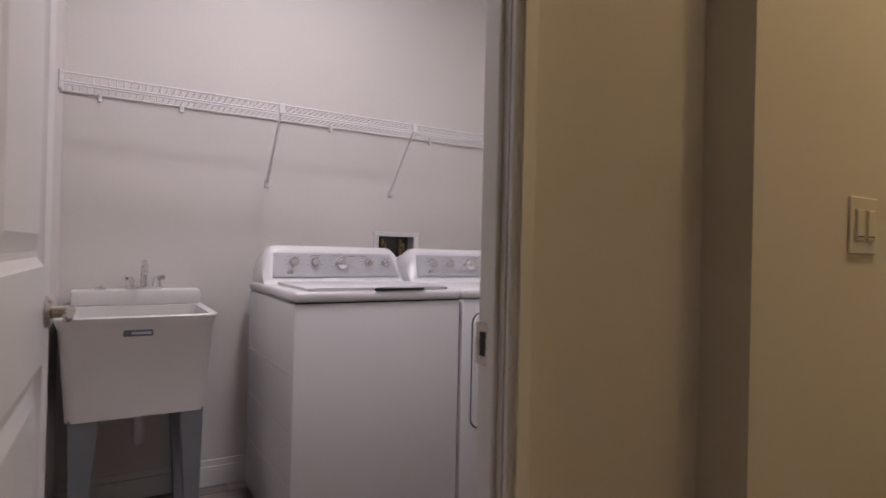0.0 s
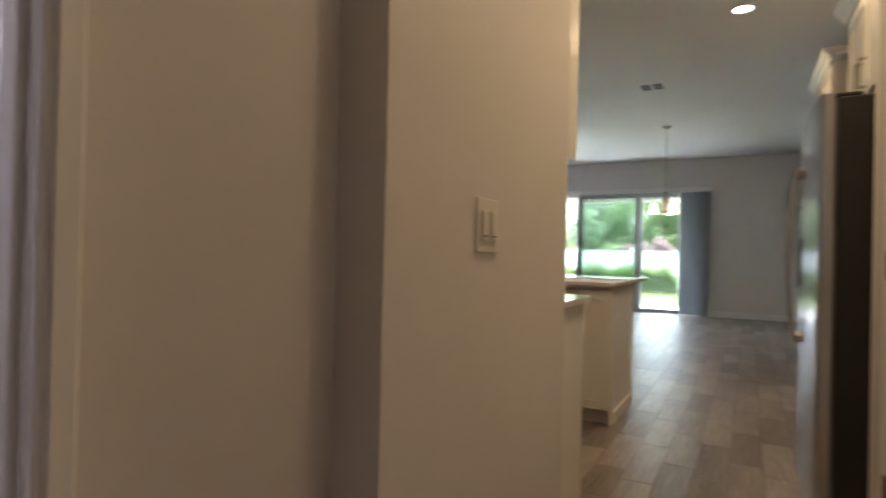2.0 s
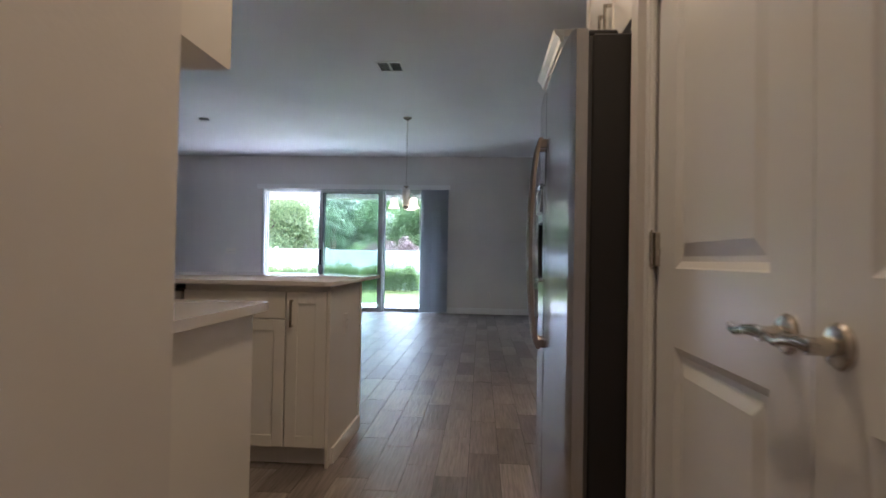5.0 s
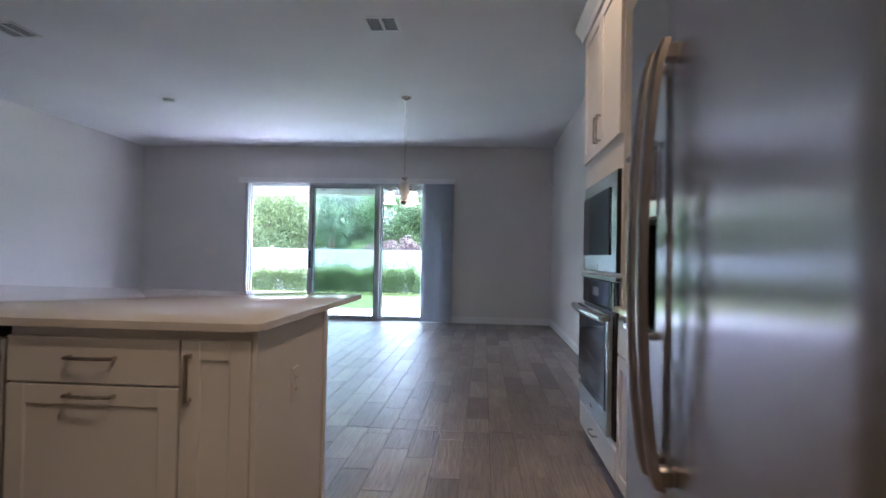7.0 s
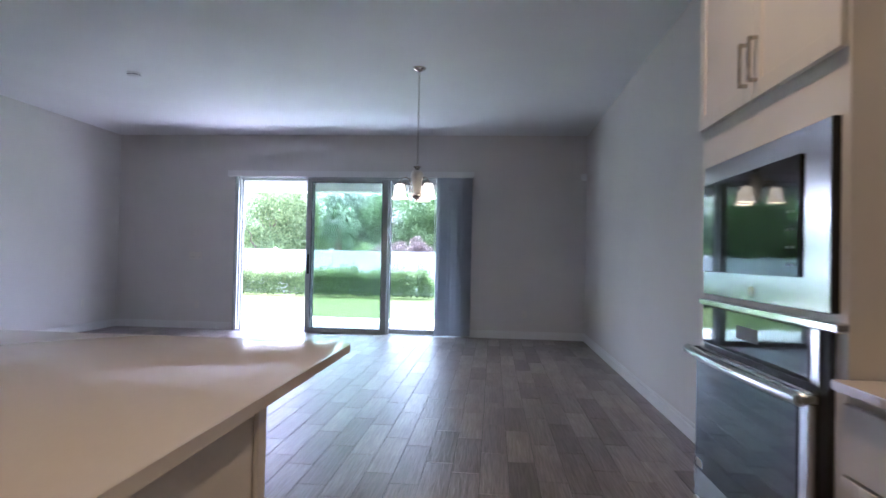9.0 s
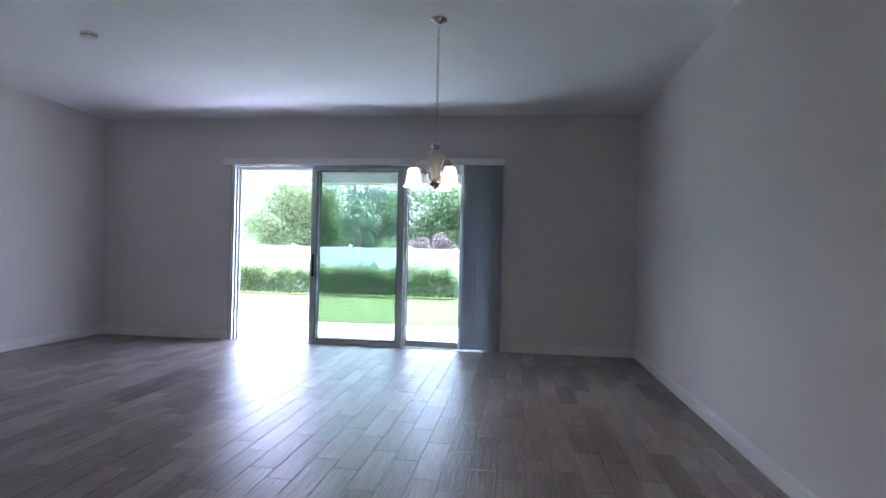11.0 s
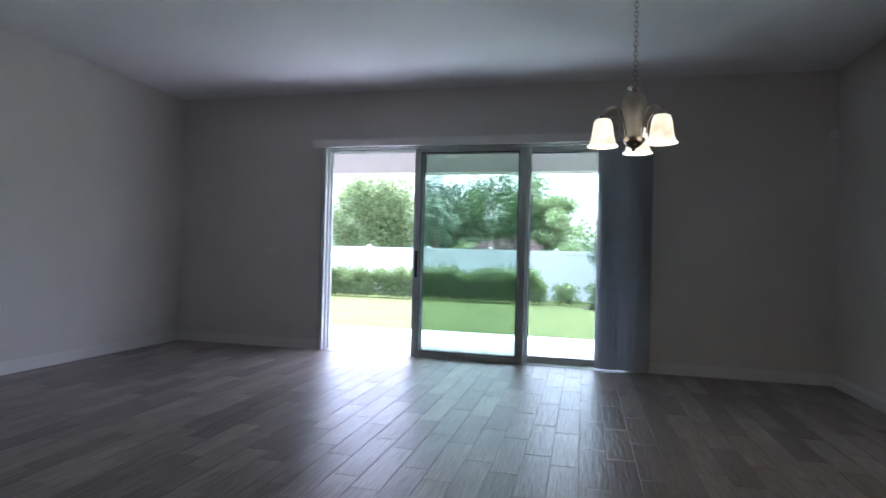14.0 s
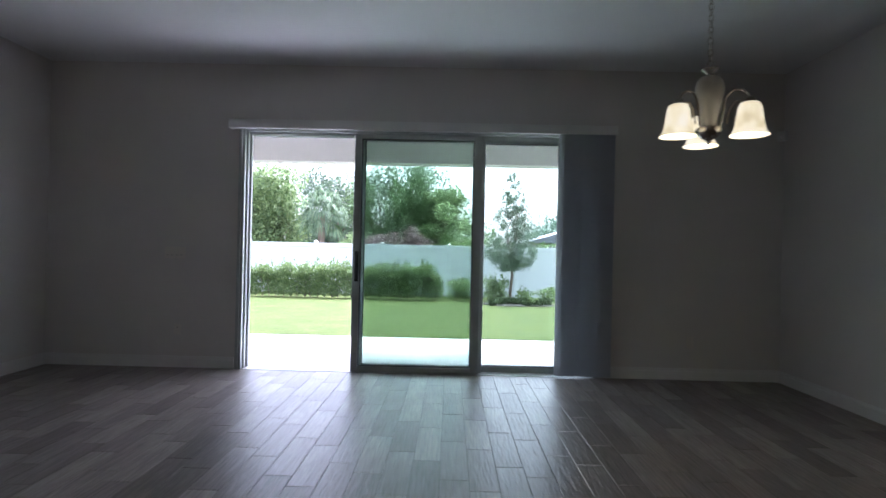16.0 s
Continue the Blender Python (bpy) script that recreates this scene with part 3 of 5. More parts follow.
tree("broadleaf_tree", 33.0, 12.4, 2.5, (2.0, 2.8, 3.1), 60, 26000, 0.17, leaf_bright, "large round bright-green broadleaf tree behind the fence", clump=0.34)
tree("broadleaf_tree", 34.5, 5.4, 2.65, (2.4, 2.6, 3.1), 60, 26000, 0.13, leaf_dark, "tall dark-green tree behind the fence", clump=0.34)
tree("broadleaf_tree", 33.0, 3.7, 3.0, (1.7, 1.6, 1.75), 40, 11000, 0.13, leaf_bright, "open-crowned light green tree behind the fence", 0.12, 0.3)
tree("broadleaf_tree", 36.0, 9.2, 3.5, (2.2, 2.3, 3.3), 50, 17000, 0.14, leaf_olive, "grey-green tree behind the fence", clump=0.34)
tree("broadleaf_tree", 41.0, 15.5, 3.3, (2.5, 2.6, 3.1), 40, 9000, 0.18, leaf_dark, "dark tree standing behind other trees")
tree("broadleaf_tree", 60.0, 30.0, 3.0, (5, 5, 3.2), 40, 8000, 0.3, leaf_haze_tint, "far tree beyond the fence with haze tinted into its leaves")
tree("broadleaf_tree", 70.0, -9.0, 2.6, (5, 5, 3.4), 40, 8000, 0.3, leaf_haze_tint, "far tree beside a house roof with haze tinted into its leaves")
tree("oak_sapling", 25.9, 1.1, 2.25, (1.05, 1.12, 1.55), 250, 14000, 0.062, leaf_olive, "young grey-green oak with a thin trunk on the lawn", 0.055, 0.15, cone=0.86)
tree("flowering_shrub", 29.6, 5.9, 1.25, (0.7, 0.8, 0.75), 20, 5000, 0.08, leaf_pink, "pink-flowering shrub behind the fence", 0.05, 0.42, "shrub")
tree("flowering_shrub", 29.8, 4.6, 1.25, (0.7, 0.7, 0.8), 20, 5000, 0.08, leaf_pink, "pink-flowering shrub behind the fence", 0.05, 0.42, "shrub")
tree("shrub", 30.2, 14.6, 1.0, (1.0, 1.7, 1.0), 22, 6000, 0.11, leaf_bright, "yellow-green shrub behind the fence", 0.06, 0.42, "shrub")
tree("shrub", 29.8, 7.0, 1.2, (0.8, 0.7, 0.9), 18, 4500, 0.09, leaf_bright, "light green shrub behind the fence", 0.06, 0.42, "shrub")
tree("shrub", 30.5, 2.6, 1.0, (0.9, 1.2, 0.8), 20, 5000, 0.10, leaf_hedge, "green shrub behind the fence", 0.06, 0.42, "shrub")

# distant mixed woods
cs, rs = [], []
for _ in range(120):
    y = rng.uniform(-3.5, 26)
    hgt = 2.2 + 0.7 * math.sin(y * 0.9) + rng.uniform(0, 0.8) - (1.3 if y < 2 else 0)
    cs.append((rng.uniform(38, 46), y, rng.uniform(-0.2, max(0.4, hgt))))
    q = rng.uniform(0.5, 1.0)
    rs.append((q * 1.2, q * 1.3, q))
leaves("far_woods", cs, rs, 26000, 0.22, leaf_dark, None, 0.5, 0.0, "uneven dark belt of woods beyond the fence", "woods", "stuff", base=(42, 11, -0.43))

# cabbage palm
palm = thing("palm_tree", (30.2, 8.3, -0.43), "cabbage palm with drooping grey-green fans behind the fence", "palm tree")
bm = nb()
limb(bm, (30.2, 8.3, -0.48), (30.2, 8.3, 2.55), 0.17, 0.14, 0.008, 8, 12)
part("trunk", bm, bark, palm, smooth=True)
vs, fs = [], []
for k in range(60):
    az, el = rng.uniform(0, 2 * math.pi), rng.uniform(-0.75, 1.35)
    d = np.array((math.cos(az) * math.cos(el), math.sin(az) * math.cos(el), math.sin(el)))
    hub = np.array((30.2, 8.3, 2.6)) + d * rng.uniform(0.45, 0.75)
    side = np.cross(d, (0, 0, 1))
    side /= np.linalg.norm(side)
    for j in range(22):
        w = (j - 10.5) / 10.5 * 1.25
        b = d * math.cos(w) + side * math.sin(w)
        L = rng.uniform(0.55, 0.85)
        mid = hub + b * L * 0.5 + np.array((0, 0, -0.03))
        tip = hub + b * L * 0.8 + np.array((0, 0, -0.32 - 0.2 * rng.random()))
        nrm = np.cross(b, (0.1, 0.2, 1.0))
        nrm *= 0.016 / np.linalg.norm(nrm)
        i = len(vs)
        vs += [hub - nrm * 0.5, hub + nrm * 0.5, mid + nrm, mid - nrm, tip]
        fs += [(i, i + 1, i + 2, i + 3), (i + 3, i + 2, i + 4)]
me = bpy.data.meshes.new("fronds")
me.from_pydata([tuple(v - np.array(BASE[palm.name])) for v in vs], [], fs)
me.materials.append(leaf_palm)
ob = new("fronds", me)
ob.parent = palm


def hedge(y0, y1, h, label, name="hedge", x=25.7, depth=0.55, count=22000, size=0.075):
    z = ground_z(x)
    cs, rs = [], []
    n = max(3, int((y1 - y0) / 0.22))
    for i in range(n):
        y = y0 + (y1 - y0) * (i + 0.5) / n
        top = h * rng.uniform(0.78, 1.0)
        for zz in (0.3, 0.62, 0.85):
            cs.append((x + rng.uniform(-0.15, 0.15), y + rng.uniform(-0.1, 0.1), z + top * zz))
            rs.append((depth * 0.5, 0.24, top * 0.26))
        for _ in range(3):
            cs.append((x + rng.uniform(-0.2, 0.2), y + rng.uniform(-0.12, 0.12), z + top * rng.uniform(0.95, 1.18)))
            rs.append((0.035, 0.035, 0.13))
    t = thing(name, (x, (y0 + y1) / 2, z), label, "hedge" if name == "hedge" else "shrub")
    leaves("foliage", cs, rs, count, size, leaf_hedge, t)
    bm = nb()
    for i in range(n):
        y = y0 + (y1 - y0) * (i + 0.5) / n
        limb(bm, (x, y, z - 0.03), (x + rng.uniform(-0.1, 0.1), y + rng.uniform(-0.1, 0.1), z + h * 0.8), 0.014, 0.005, 0.04, 4, 5)
    tagged(part("branchwork", bm, bark, t), kind="stuff")
    return t


hedge(3.45, 12.6, 1.1, "loose green hedge along the white fence", count=52000)
hedge(12.8, 19.0, 0.95, "loose green hedge along the white fence", count=14000)
hedge(2.45, 3.0, 0.72, "small green shrub beside the fence", "shrub", count=1800)
hedge(1.35, 1.95, 0.72, "small grey-green shrub beside the fence", "shrub", count=1800)
hedge(0.55, 0.9, 0.42, "low sparse shrub beside the fence", "shrub", count=500)
hedge(-0.35, 0.15, 0.5, "low sparse shrub beside the fence", "shrub", count=700)
bm = nb()
outl = [(24.5 + 0.75 * math.cos(a) * (1 + 0.15 * math.sin(3 * a)), 1.05 + 1.1 * math.sin(a)) for a in [2 * math.pi * i / 28 for i in range(28)]]
top = [bm.verts.new((x, y, ground_z(x) + 0.025)) for x, y in outl]
low = [bm.verts.new((24.5 + (x - 24.5) * 1.05, 1.05 + (y - 1.05) * 1.05, ground_z(x) - 0.02)) for x, y in outl]
bm.faces.new(top)
for i in range(28):
    bm.faces.new((low[i], low[(i + 1) % 28], top[(i + 1) % 28], top[i]))
solid("mulch_bed", bm, mulch, "dark mulch bed around the young oak", "mulch bed", "structure")
cs = [(24.3 + rng.uniform(-0.5, 0.5), rng.uniform(0.1, 2.0), ground_z(24.2) + 0.1) for _ in range(30)]
leaves("grass_tufts", cs, [(0.1, 0.1, 0.1)] * len(cs), 1500, 0.16, grass_blade, None, 0.12, 0, "sparse grass tufts on the mulch", "grass", "stuff", base=(24.2, 0.9, -0.33))

# lawn edge and blades near the slab
cnt = 14000
bx_ = 15.62 + rng.uniform(0, 1, cnt) ** 2.0 * 0.5
by_ = rng.uniform(0.3, 8.5, cnt)
bz_ = np.interp(bx_, GX, GZ)
hh = rng.uniform(0.03, 0.075, cnt) * np.where(bx_ < 15.8, 1.5, 1.0)
ang = rng.uniform(0, 2 * math.pi, cnt)
lean = rng.normal(0, 0.35, (cnt, 2)) * hh[:, None]
wx, wy = 0.004 * np.cos(ang), 0.004 * np.sin(ang)
v = np.stack([np.stack([bx_ - wx, by_ - wy, bz_ - 0.005], 1), np.stack([bx_ + wx, by_ + wy, bz_ - 0.005], 1),
              np.stack([bx_ + lean[:, 0], by_ + lean[:, 1], bz_ + hh], 1)], 1).reshape(-1, 3)
me = bpy.data.meshes.new("grass")
me.from_pydata(v.tolist(), [], np.arange(cnt * 3).reshape(-1, 3).tolist())
me.materials.append(grass_blade)
tagged(new("grass", me), "short green grass blades along the patio edge", "grass", "", "stuff")

# neighbour's roof and a lamp pole far off
house = thing("house", (52, -6.0, -0.43), "neighbouring house with a grey shingle roof", "house")
part("wall", boxed(48, 56, -11, -2.2, -0.43, 1.9), stucco, house)
part("roof", prism(nb(), [(-11.6, 1.9), (-6.9, 3.3), (-2.2, 1.9)], "x", 47.5, 56.5), roof_grey, house)
bm = nb()
tube(bm, [(58, 26.5, -0.43), (58, 26.5, 7.5)], [0.11, 0.07], 10)
solid("utility_pole", bm, roof_grey, "thin grey utility pole far beyond the trees", "pole")

# ---- kitchen ----
def mapper(side, face):
    """Boxes on a cabinet front: u along it, d out of it, z up. side 'x-' looks to -x, 'y+' to +y, 'y-' to -y."""
    def put(bm, u0, u1, d0, d1, z0, z1, bevel=0.0):
        if side == "x-":
            return box(bm, face - d0, face - d1, u0, u1, z0, z1, bevel)
        if side == "x+":
            return box(bm, face + d0, face + d1, u0, u1, z0, z1, bevel)
        s = 1 if side == "y+" else -1
        return box(bm, u0, u1, face + s * d0, face + s * d1, z0, z1, bevel)

    def at(u, d, z):
        if side == "x-":
            return Vector((face - d, u, z))
        if side == "x+":
            return Vector((face + d, u, z))
        return Vector((u, face + (d if side == "y+" else -d), z))
    return put, at


def shaker(parent, side, face, u0, u1, z0, z1, name="door", flat=False, rail=0.057):
    """A shaker front, 20 mm thick, with a recessed panel."""
    put, at = mapper(side, face)
    u0, u1 = min(u0, u1), max(u0, u1)
    bm = nb()
    if flat:
        put(bm, u0, u1, 0.001, 0.02, z0, z1, 0.0025)
        return part(name, bm, cabinet_paint, parent)
    put(bm, u0 + rail - 0.004, u1 - rail + 0.004, 0.001, 0.011, z0 + rail - 0.004, z1 - rail + 0.004)
    d = part(name, bm, cabinet_paint, parent)
    part("stile", put(nb(), u0, u0 + rail, 0.001, 0.02, z0, z1, 0.002), cabinet_paint, d)
    part("stile", put(nb(), u1 - rail, u1, 0.001, 0.02, z0, z1, 0.002), cabinet_paint, d)
    part("rail", put(nb(), u0 + rail, u1 - rail, 0.001, 0.0198, z0, z0 + rail, 0.0015), cabinet_paint, d)
    part("rail", put(nb(), u0 + rail, u1 - rail, 0.001, 0.0198, z1 - rail, z1, 0.0015), cabinet_paint, d)
    return d


def pull(parent, side, face, u, z, length, upright):
    """A bowed bar handle on two feet."""
    put, at = mapper(side, face)
    bm = nb()
    h = length / 2
    a, b = (at(u, 0.045, z - h), at(u, 0.045, z + h)) if upright else (at(u - h, 0.045, z), at(u + h, 0.045, z))
    fa, fb = (at(u, 0.019, z - h * 0.94), at(u, 0.019, z + h * 0.94)) if upright else (at(u - h * 0.94, 0.019, z), at(u + h * 0.94, 0.019, z))
    out = (at(0, 0.008, 0) - at(0, 0, 0))
    tube(bm, arc(a, b, out, 11), 0.0055, 8)
    tube(bm, [fa, a.lerp(b, 0.03) + out * 0.1], 0.006, 8)
    tube(bm, [fb, b.lerp(a, 0.03) + out * 0.1], 0.006, 8)
    return part("handle", bm, nickel, parent, "brushed nickel bow handle", smooth=True)


def square_pull(parent, side, face, u, z, length):
    put, at = mapper(side, face)
    bm = nb()
    h = length / 2
    put(bm, u - 0.006, u + 0.006, 0.040, 0.050, z - h, z + h, 0.002)
    put(bm, u - 0.006, u + 0.006, 0.0195, 0.040, z - h, z - h + 0.012, 0.001)
    put(bm, u - 0.006, u + 0.006, 0.0195, 0.040, z + h - 0.012, z + h, 0.001)
    return part("handle", bm, nickel, parent, "square nickel bar handle")


def outlet(x, y, z, side, face, n=1, kind_name="wall_outlet", label="white duplex outlet on the wall"):
    put, at = mapper(side, face)
    u = y if side[0] == "x" else x
    w = 0.035 + 0.023 * (n - 1)
    t = thing(kind_name, at(u, 0, z - 0.057), label, "outlet" if kind_name == "wall_outlet" else "light switch")
    part("plate", put(nb(), u - w, u + w, 0, 0.006, z - 0.057, z + 0.057, 0.002), switch_white, t)
    for i in range(n):
        c = u + (i - (n - 1) / 2) * 0.046
        if kind_name == "wall_outlet":
            for dz in (-0.02, 0.02):
                part("socket", put(nb(), c - 0.016, c + 0.016, 0.006, 0.008, z + dz - 0.014, z + dz + 0.014, 0.001), switch_white, t)
                bm = nb()
                put(bm, c - 0.008, c - 0.006, 0.008, 0.0084, z + dz - 0.004, z + dz + 0.005)
                put(bm, c + 0.006, c + 0.008, 0.008, 0.0084, z + dz - 0.004, z + dz + 0.005)
                part("slots", bm, black_plastic, t)
        else:
            part("rocker_frame", put(nb(), c - 0.0175, c + 0.0175, 0.006, 0.0075, z - 0.034, z + 0.034, 0.001), switch_white, t)
            bm = nb()
            put(bm, c - 0.015, c + 0.015, 0.0075, 0.011, z - 0.031, z + 0.031, 0.002)
            rk = part("rocker", bm, switch_white, t)
            part("rocker_line", put(nb(), c - 0.013, c + 0.013, 0.011, 0.0113, z - 0.024, z - 0.021), print_grey, rk)
    return t


# island
FX = 4.83
IY0, IY1 = 1.64, 4.05
isl = thing("island_cabinet", (5.15, 1.73, 0), "white shaker island cabinet with a tall narrow pull-out", "cabinet", "island cabinets")
part("body", boxed(FX, 5.50, IY0, 1.845, 0.10, 0.9105), cabinet_paint, isl)
part("toe_kick", boxed(FX + 0.06, 5.50, IY0 + 0.0, 1.845, 0.0, 0.10), cabinet_paint, isl)
part("end_panel", boxed(FX - 0.005, 5.52, IY0 - 0.018, IY0 - 0.001, 0.0, 0.9105, 0.002), cabinet_paint, isl)
bm = boxed(FX + 0.06, 5.53, IY0 - 0.03, IY0 - 0.018, 0.0, 0.085, 0.003)
part("base_trim", bm, trim_paint, isl)
part("corner_post", boxed(5.49, 5.53, IY0 - 0.028, IY0 - 0.0185, 0.085, 0.9105, 0.003), cabinet_paint, isl)
d = shaker(isl, "x-", FX, IY0 - 0.0, 1.843, 0.105, 0.880)
square_pull(d, "x-", FX, 1.814, 0.773, 0.138)
outlet(5.15, IY0 - 0.018, 0.69, "y-", IY0 - 0.018, 1, "wall_outlet", "white duplex outlet on the island end panel")

isl2 = thing("island_cabinet", (5.15, 2.11, 0), "white shaker island cabinet with a drawer over a tilt-out door", "cabinet", "island cabinets")
part("body", boxed(FX, 5.50, 1.847, 2.378, 0.10, 0.9105), cabinet_paint, isl2)
part("toe_kick", boxed(FX + 0.06, 5.50, 1.847, 2.378, 0.0, 0.10), cabinet_paint, isl2)
d = shaker(isl2, "x-", FX, 1.850, 2.376, 0.745, 0.880, "drawer", True)
pull(d, "x-", FX, 2.108, 0.822, 0.145, False)
d = shaker(isl2, "x-", FX, 1.850, 2.376, 0.105, 0.739)
pull(d, "x-", FX, 2.108, 0.712, 0.145, False)

dw = thing("dishwasher", (5.1, 2.68, 0), "stainless dishwasher built in under the island counter", "dishwasher")
part("body", boxed(FX + 0.01, 5.40, 2.385, 2.975, 0.10, 0.885), fridge_side, dw)
dd = part("door", boxed(FX - 0.018, FX + 0.008, 2.388, 2.972, 0.11, 0.872, 0.006), stainless_h, dw, "brushed stainless door")
bm = nb()
tube(bm, [(FX - 0.018, 2.43, 0.80), (FX - 0.055, 2.43, 0.80)], 0.008)
tube(bm, [(FX - 0.018, 2.93, 0.80), (FX - 0.055, 2.93, 0.80)], 0.008)
tube(bm, arc((FX - 0.058, 2.41, 0.80), (FX - 0.058, 2.95, 0.80), (-0.008, 0, 0)), 0.011)
part("handle", bm, stainless, dd, "curved stainless bar handle", smooth=True)
part("kick_plate", boxed(FX + 0.05, FX + 0.06, 2.385, 2.975, 0.0, 0.10), black_plastic, dw)
isl3 = thing("island_cabinet", (5.15, 3.5, 0), "white shaker sink cabinet in the island", "cabinet", "island cabinets")
part("body", boxed(FX, 5.50, 2.98, IY1, 0.10, 0.9105), cabinet_paint, isl3)
part("toe_kick", boxed(FX + 0.06, 5.50, 2.98, IY1, 0.0, 0.10), cabinet_paint, isl3)
for a, b in ((2.984, 3.51), (3.516, 4.046)):
    d = shaker(isl3, "x-", FX, a, b, 0.105, 0.880)
    square_pull(d, "x-", FX, b - 0.04 if a < 3 else a + 0.04, 0.76, 0.14)
part("back_panel", boxed(5.503, 5.52, IY0, IY1, 0.0, 0.9105), cabinet_paint, isl3)
bm = prism(nb(), rounded(4.775, 6.155, 1.600, 4.12, 0.045), "z", 0.912, 0.935, 0.004)
solid("island_countertop", bm, quartz, "polished cream quartz countertop with a rounded corner", "countertop", smooth=True)

# cooking run along the west kitchen wall
run = thing("base_cabinet", (3.28, 2.5, 0), "white base cabinet run with a painted end panel", "cabinet")
part("body", boxed(2.962, 3.42, 1.475, 6.0, 0.10, 0.9105), cabinet_paint, run)
part("toe_kick", boxed(2.962, 3.36, 1.475, 6.0, 0, 0.10), cabinet_paint, run)
part("end_panel", boxed(2.962, 3.445, 1.457, 1.474, 0, 0.9105, 0.002), cabinet_paint, run)
for k in range(6):
    a, b = 1.477 + k * 0.74, 1.477 + (k + 1) * 0.74 - 0.004
    d = shaker(run, "x+", 3.42, a, b, 0.745, 0.880, "drawer", True)
    pull(d, "x+", 3.42, (a + b) / 2, 0.81, 0.14, False)
    d = shaker(run, "x+", 3.42, a, b, 0.105, 0.739)
    pull(d, "x+", 3.42, b - 0.05, 0.62, 0.14, True)
solid("countertop", prism(nb(), rounded(2.962, 3.53, 1.44, 6.02, 0.03), "z", 0.912, 0.935, 0.003), quartz, "polished cream quartz countertop on the wall run", "countertop")
up = thing("wall_cabinet", (3.13, 2.6, 1.47), "white shaker wall cabinet above the counter", "cabinet")
part("body", boxed(2.962, 3.265, 1.456, 3.8, 1.48, 2.50), cabinet_paint, up)
for k in range(4):
    a = 1.459 + k * 0.58
    d = shaker(up, "x+", 3.265, a, a + 0.568, 1.485, 2.495)
    pull(d, "x+", 3.265, a + (0.52 if k % 2 == 0 else 0.05), 1.60, 0.14, True)


def crown(x0, x1, yf, z, parent, ends=True, back=-0.28):
    """Stepped crown moulding along a front that faces +y."""
    bm = nb()
    prof = [(yf - 0.01, z), (yf + 0.012, z), (yf + 0.02, z + 0.03), (yf + 0.05, z + 0.065), (yf + 0.058, z + 0.09), (yf - 0.01, z + 0.09)]
    prism(bm, prof, "x", x0 - (0.05 if ends else 0), x1 + 0.05)
    if ends:
        box(bm, x0 - 0.05, x0 - 0.001, back, yf - 0.011, z + 0.04, z + 0.09, 0.004)
    return part("crown_moulding", bm, trim_paint, parent)


# cabinet above the refrigerator
ov = thing("wall_cabinet", (4.2, 0.05, 1.84), "deep white cabinet above the refrigerator with crown moulding", "cabinet")
part("body", boxed(3.76, 4.685, -0.288, 0.385, 1.84, 2.36), cabinet_paint, ov)
for a, b, hu in ((3.765, 4.203, 3.90), (4.207, 4.68, 4.25)):
    d = shaker(ov, "y+", 0.385, a, b, 1.845, 2.355)
    square_pull(d, "y+", 0.385, 4.155 if a < 4 else 4.255, 1.95, 0.14)
crown(3.78, 4.68, 0.405, 2.36, ov, False)

# refrigerator
FR0, FR1, SPLIT = 3.785, 4.735, 4.375
fr = thing("refrigerator", (4.24, 0.12, 0.0), "stainless side-by-side refrigerator with a dark grey body", "refrigerator")
part("body", boxed(FR0, FR1, -0.25, 0.542, 0.03, 1.765, 0.006), fridge_side, fr, "dark grey textured side")
part("gasket", boxed(FR0 + 0.012, FR1 - 0.012, 0.542, 0.553, 0.05, 1.76), gasket, fr)
part("base_grille", boxed(FR0 + 0.01, FR1 - 0.01, 0.50, 0.55, 0.0, 0.05), black_plastic, fr)
part("hinge_cover", boxed(FR0 + 0.02, FR0 + 0.12, 0.46, 0.59, 1.766, 1.785, 0.006), black_plastic, fr)
part("hinge_cover", boxed(FR1 - 0.12, FR1 - 0.02, 0.46, 0.59, 1.766, 1.785, 0.006), black_plastic, fr)


def fridge_front(x):
    """How far the gently bowed front stands out at x."""
    mid, half = (FR0 + FR1) / 2, (FR1 - FR0) / 2
    return 0.603 + 0.013 * (1 - ((x - mid) / half) ** 2)


DX0, DX1, DZ0, DZ1 = 4.448, 4.645, 0.985, 1.225


def fridge_door(bm, a, b, z0, z1, round_a=True, round_b=True):
    n = 24
    front = []
    for i in range(n + 1):
        x = b + (a - b) * i / n
        e = min(1, (x - a) / 0.016 if round_a else 1, (b - x) / 0.016 if round_b else 1)
        front.append((x, fridge_front(x) - 0.012 * (1 - math.sqrt(max(0, 1 - (1 - e) ** 2)))))
    return prism(bm, [(a, 0.555), (b, 0.555)] + front, "z", z0, z1)


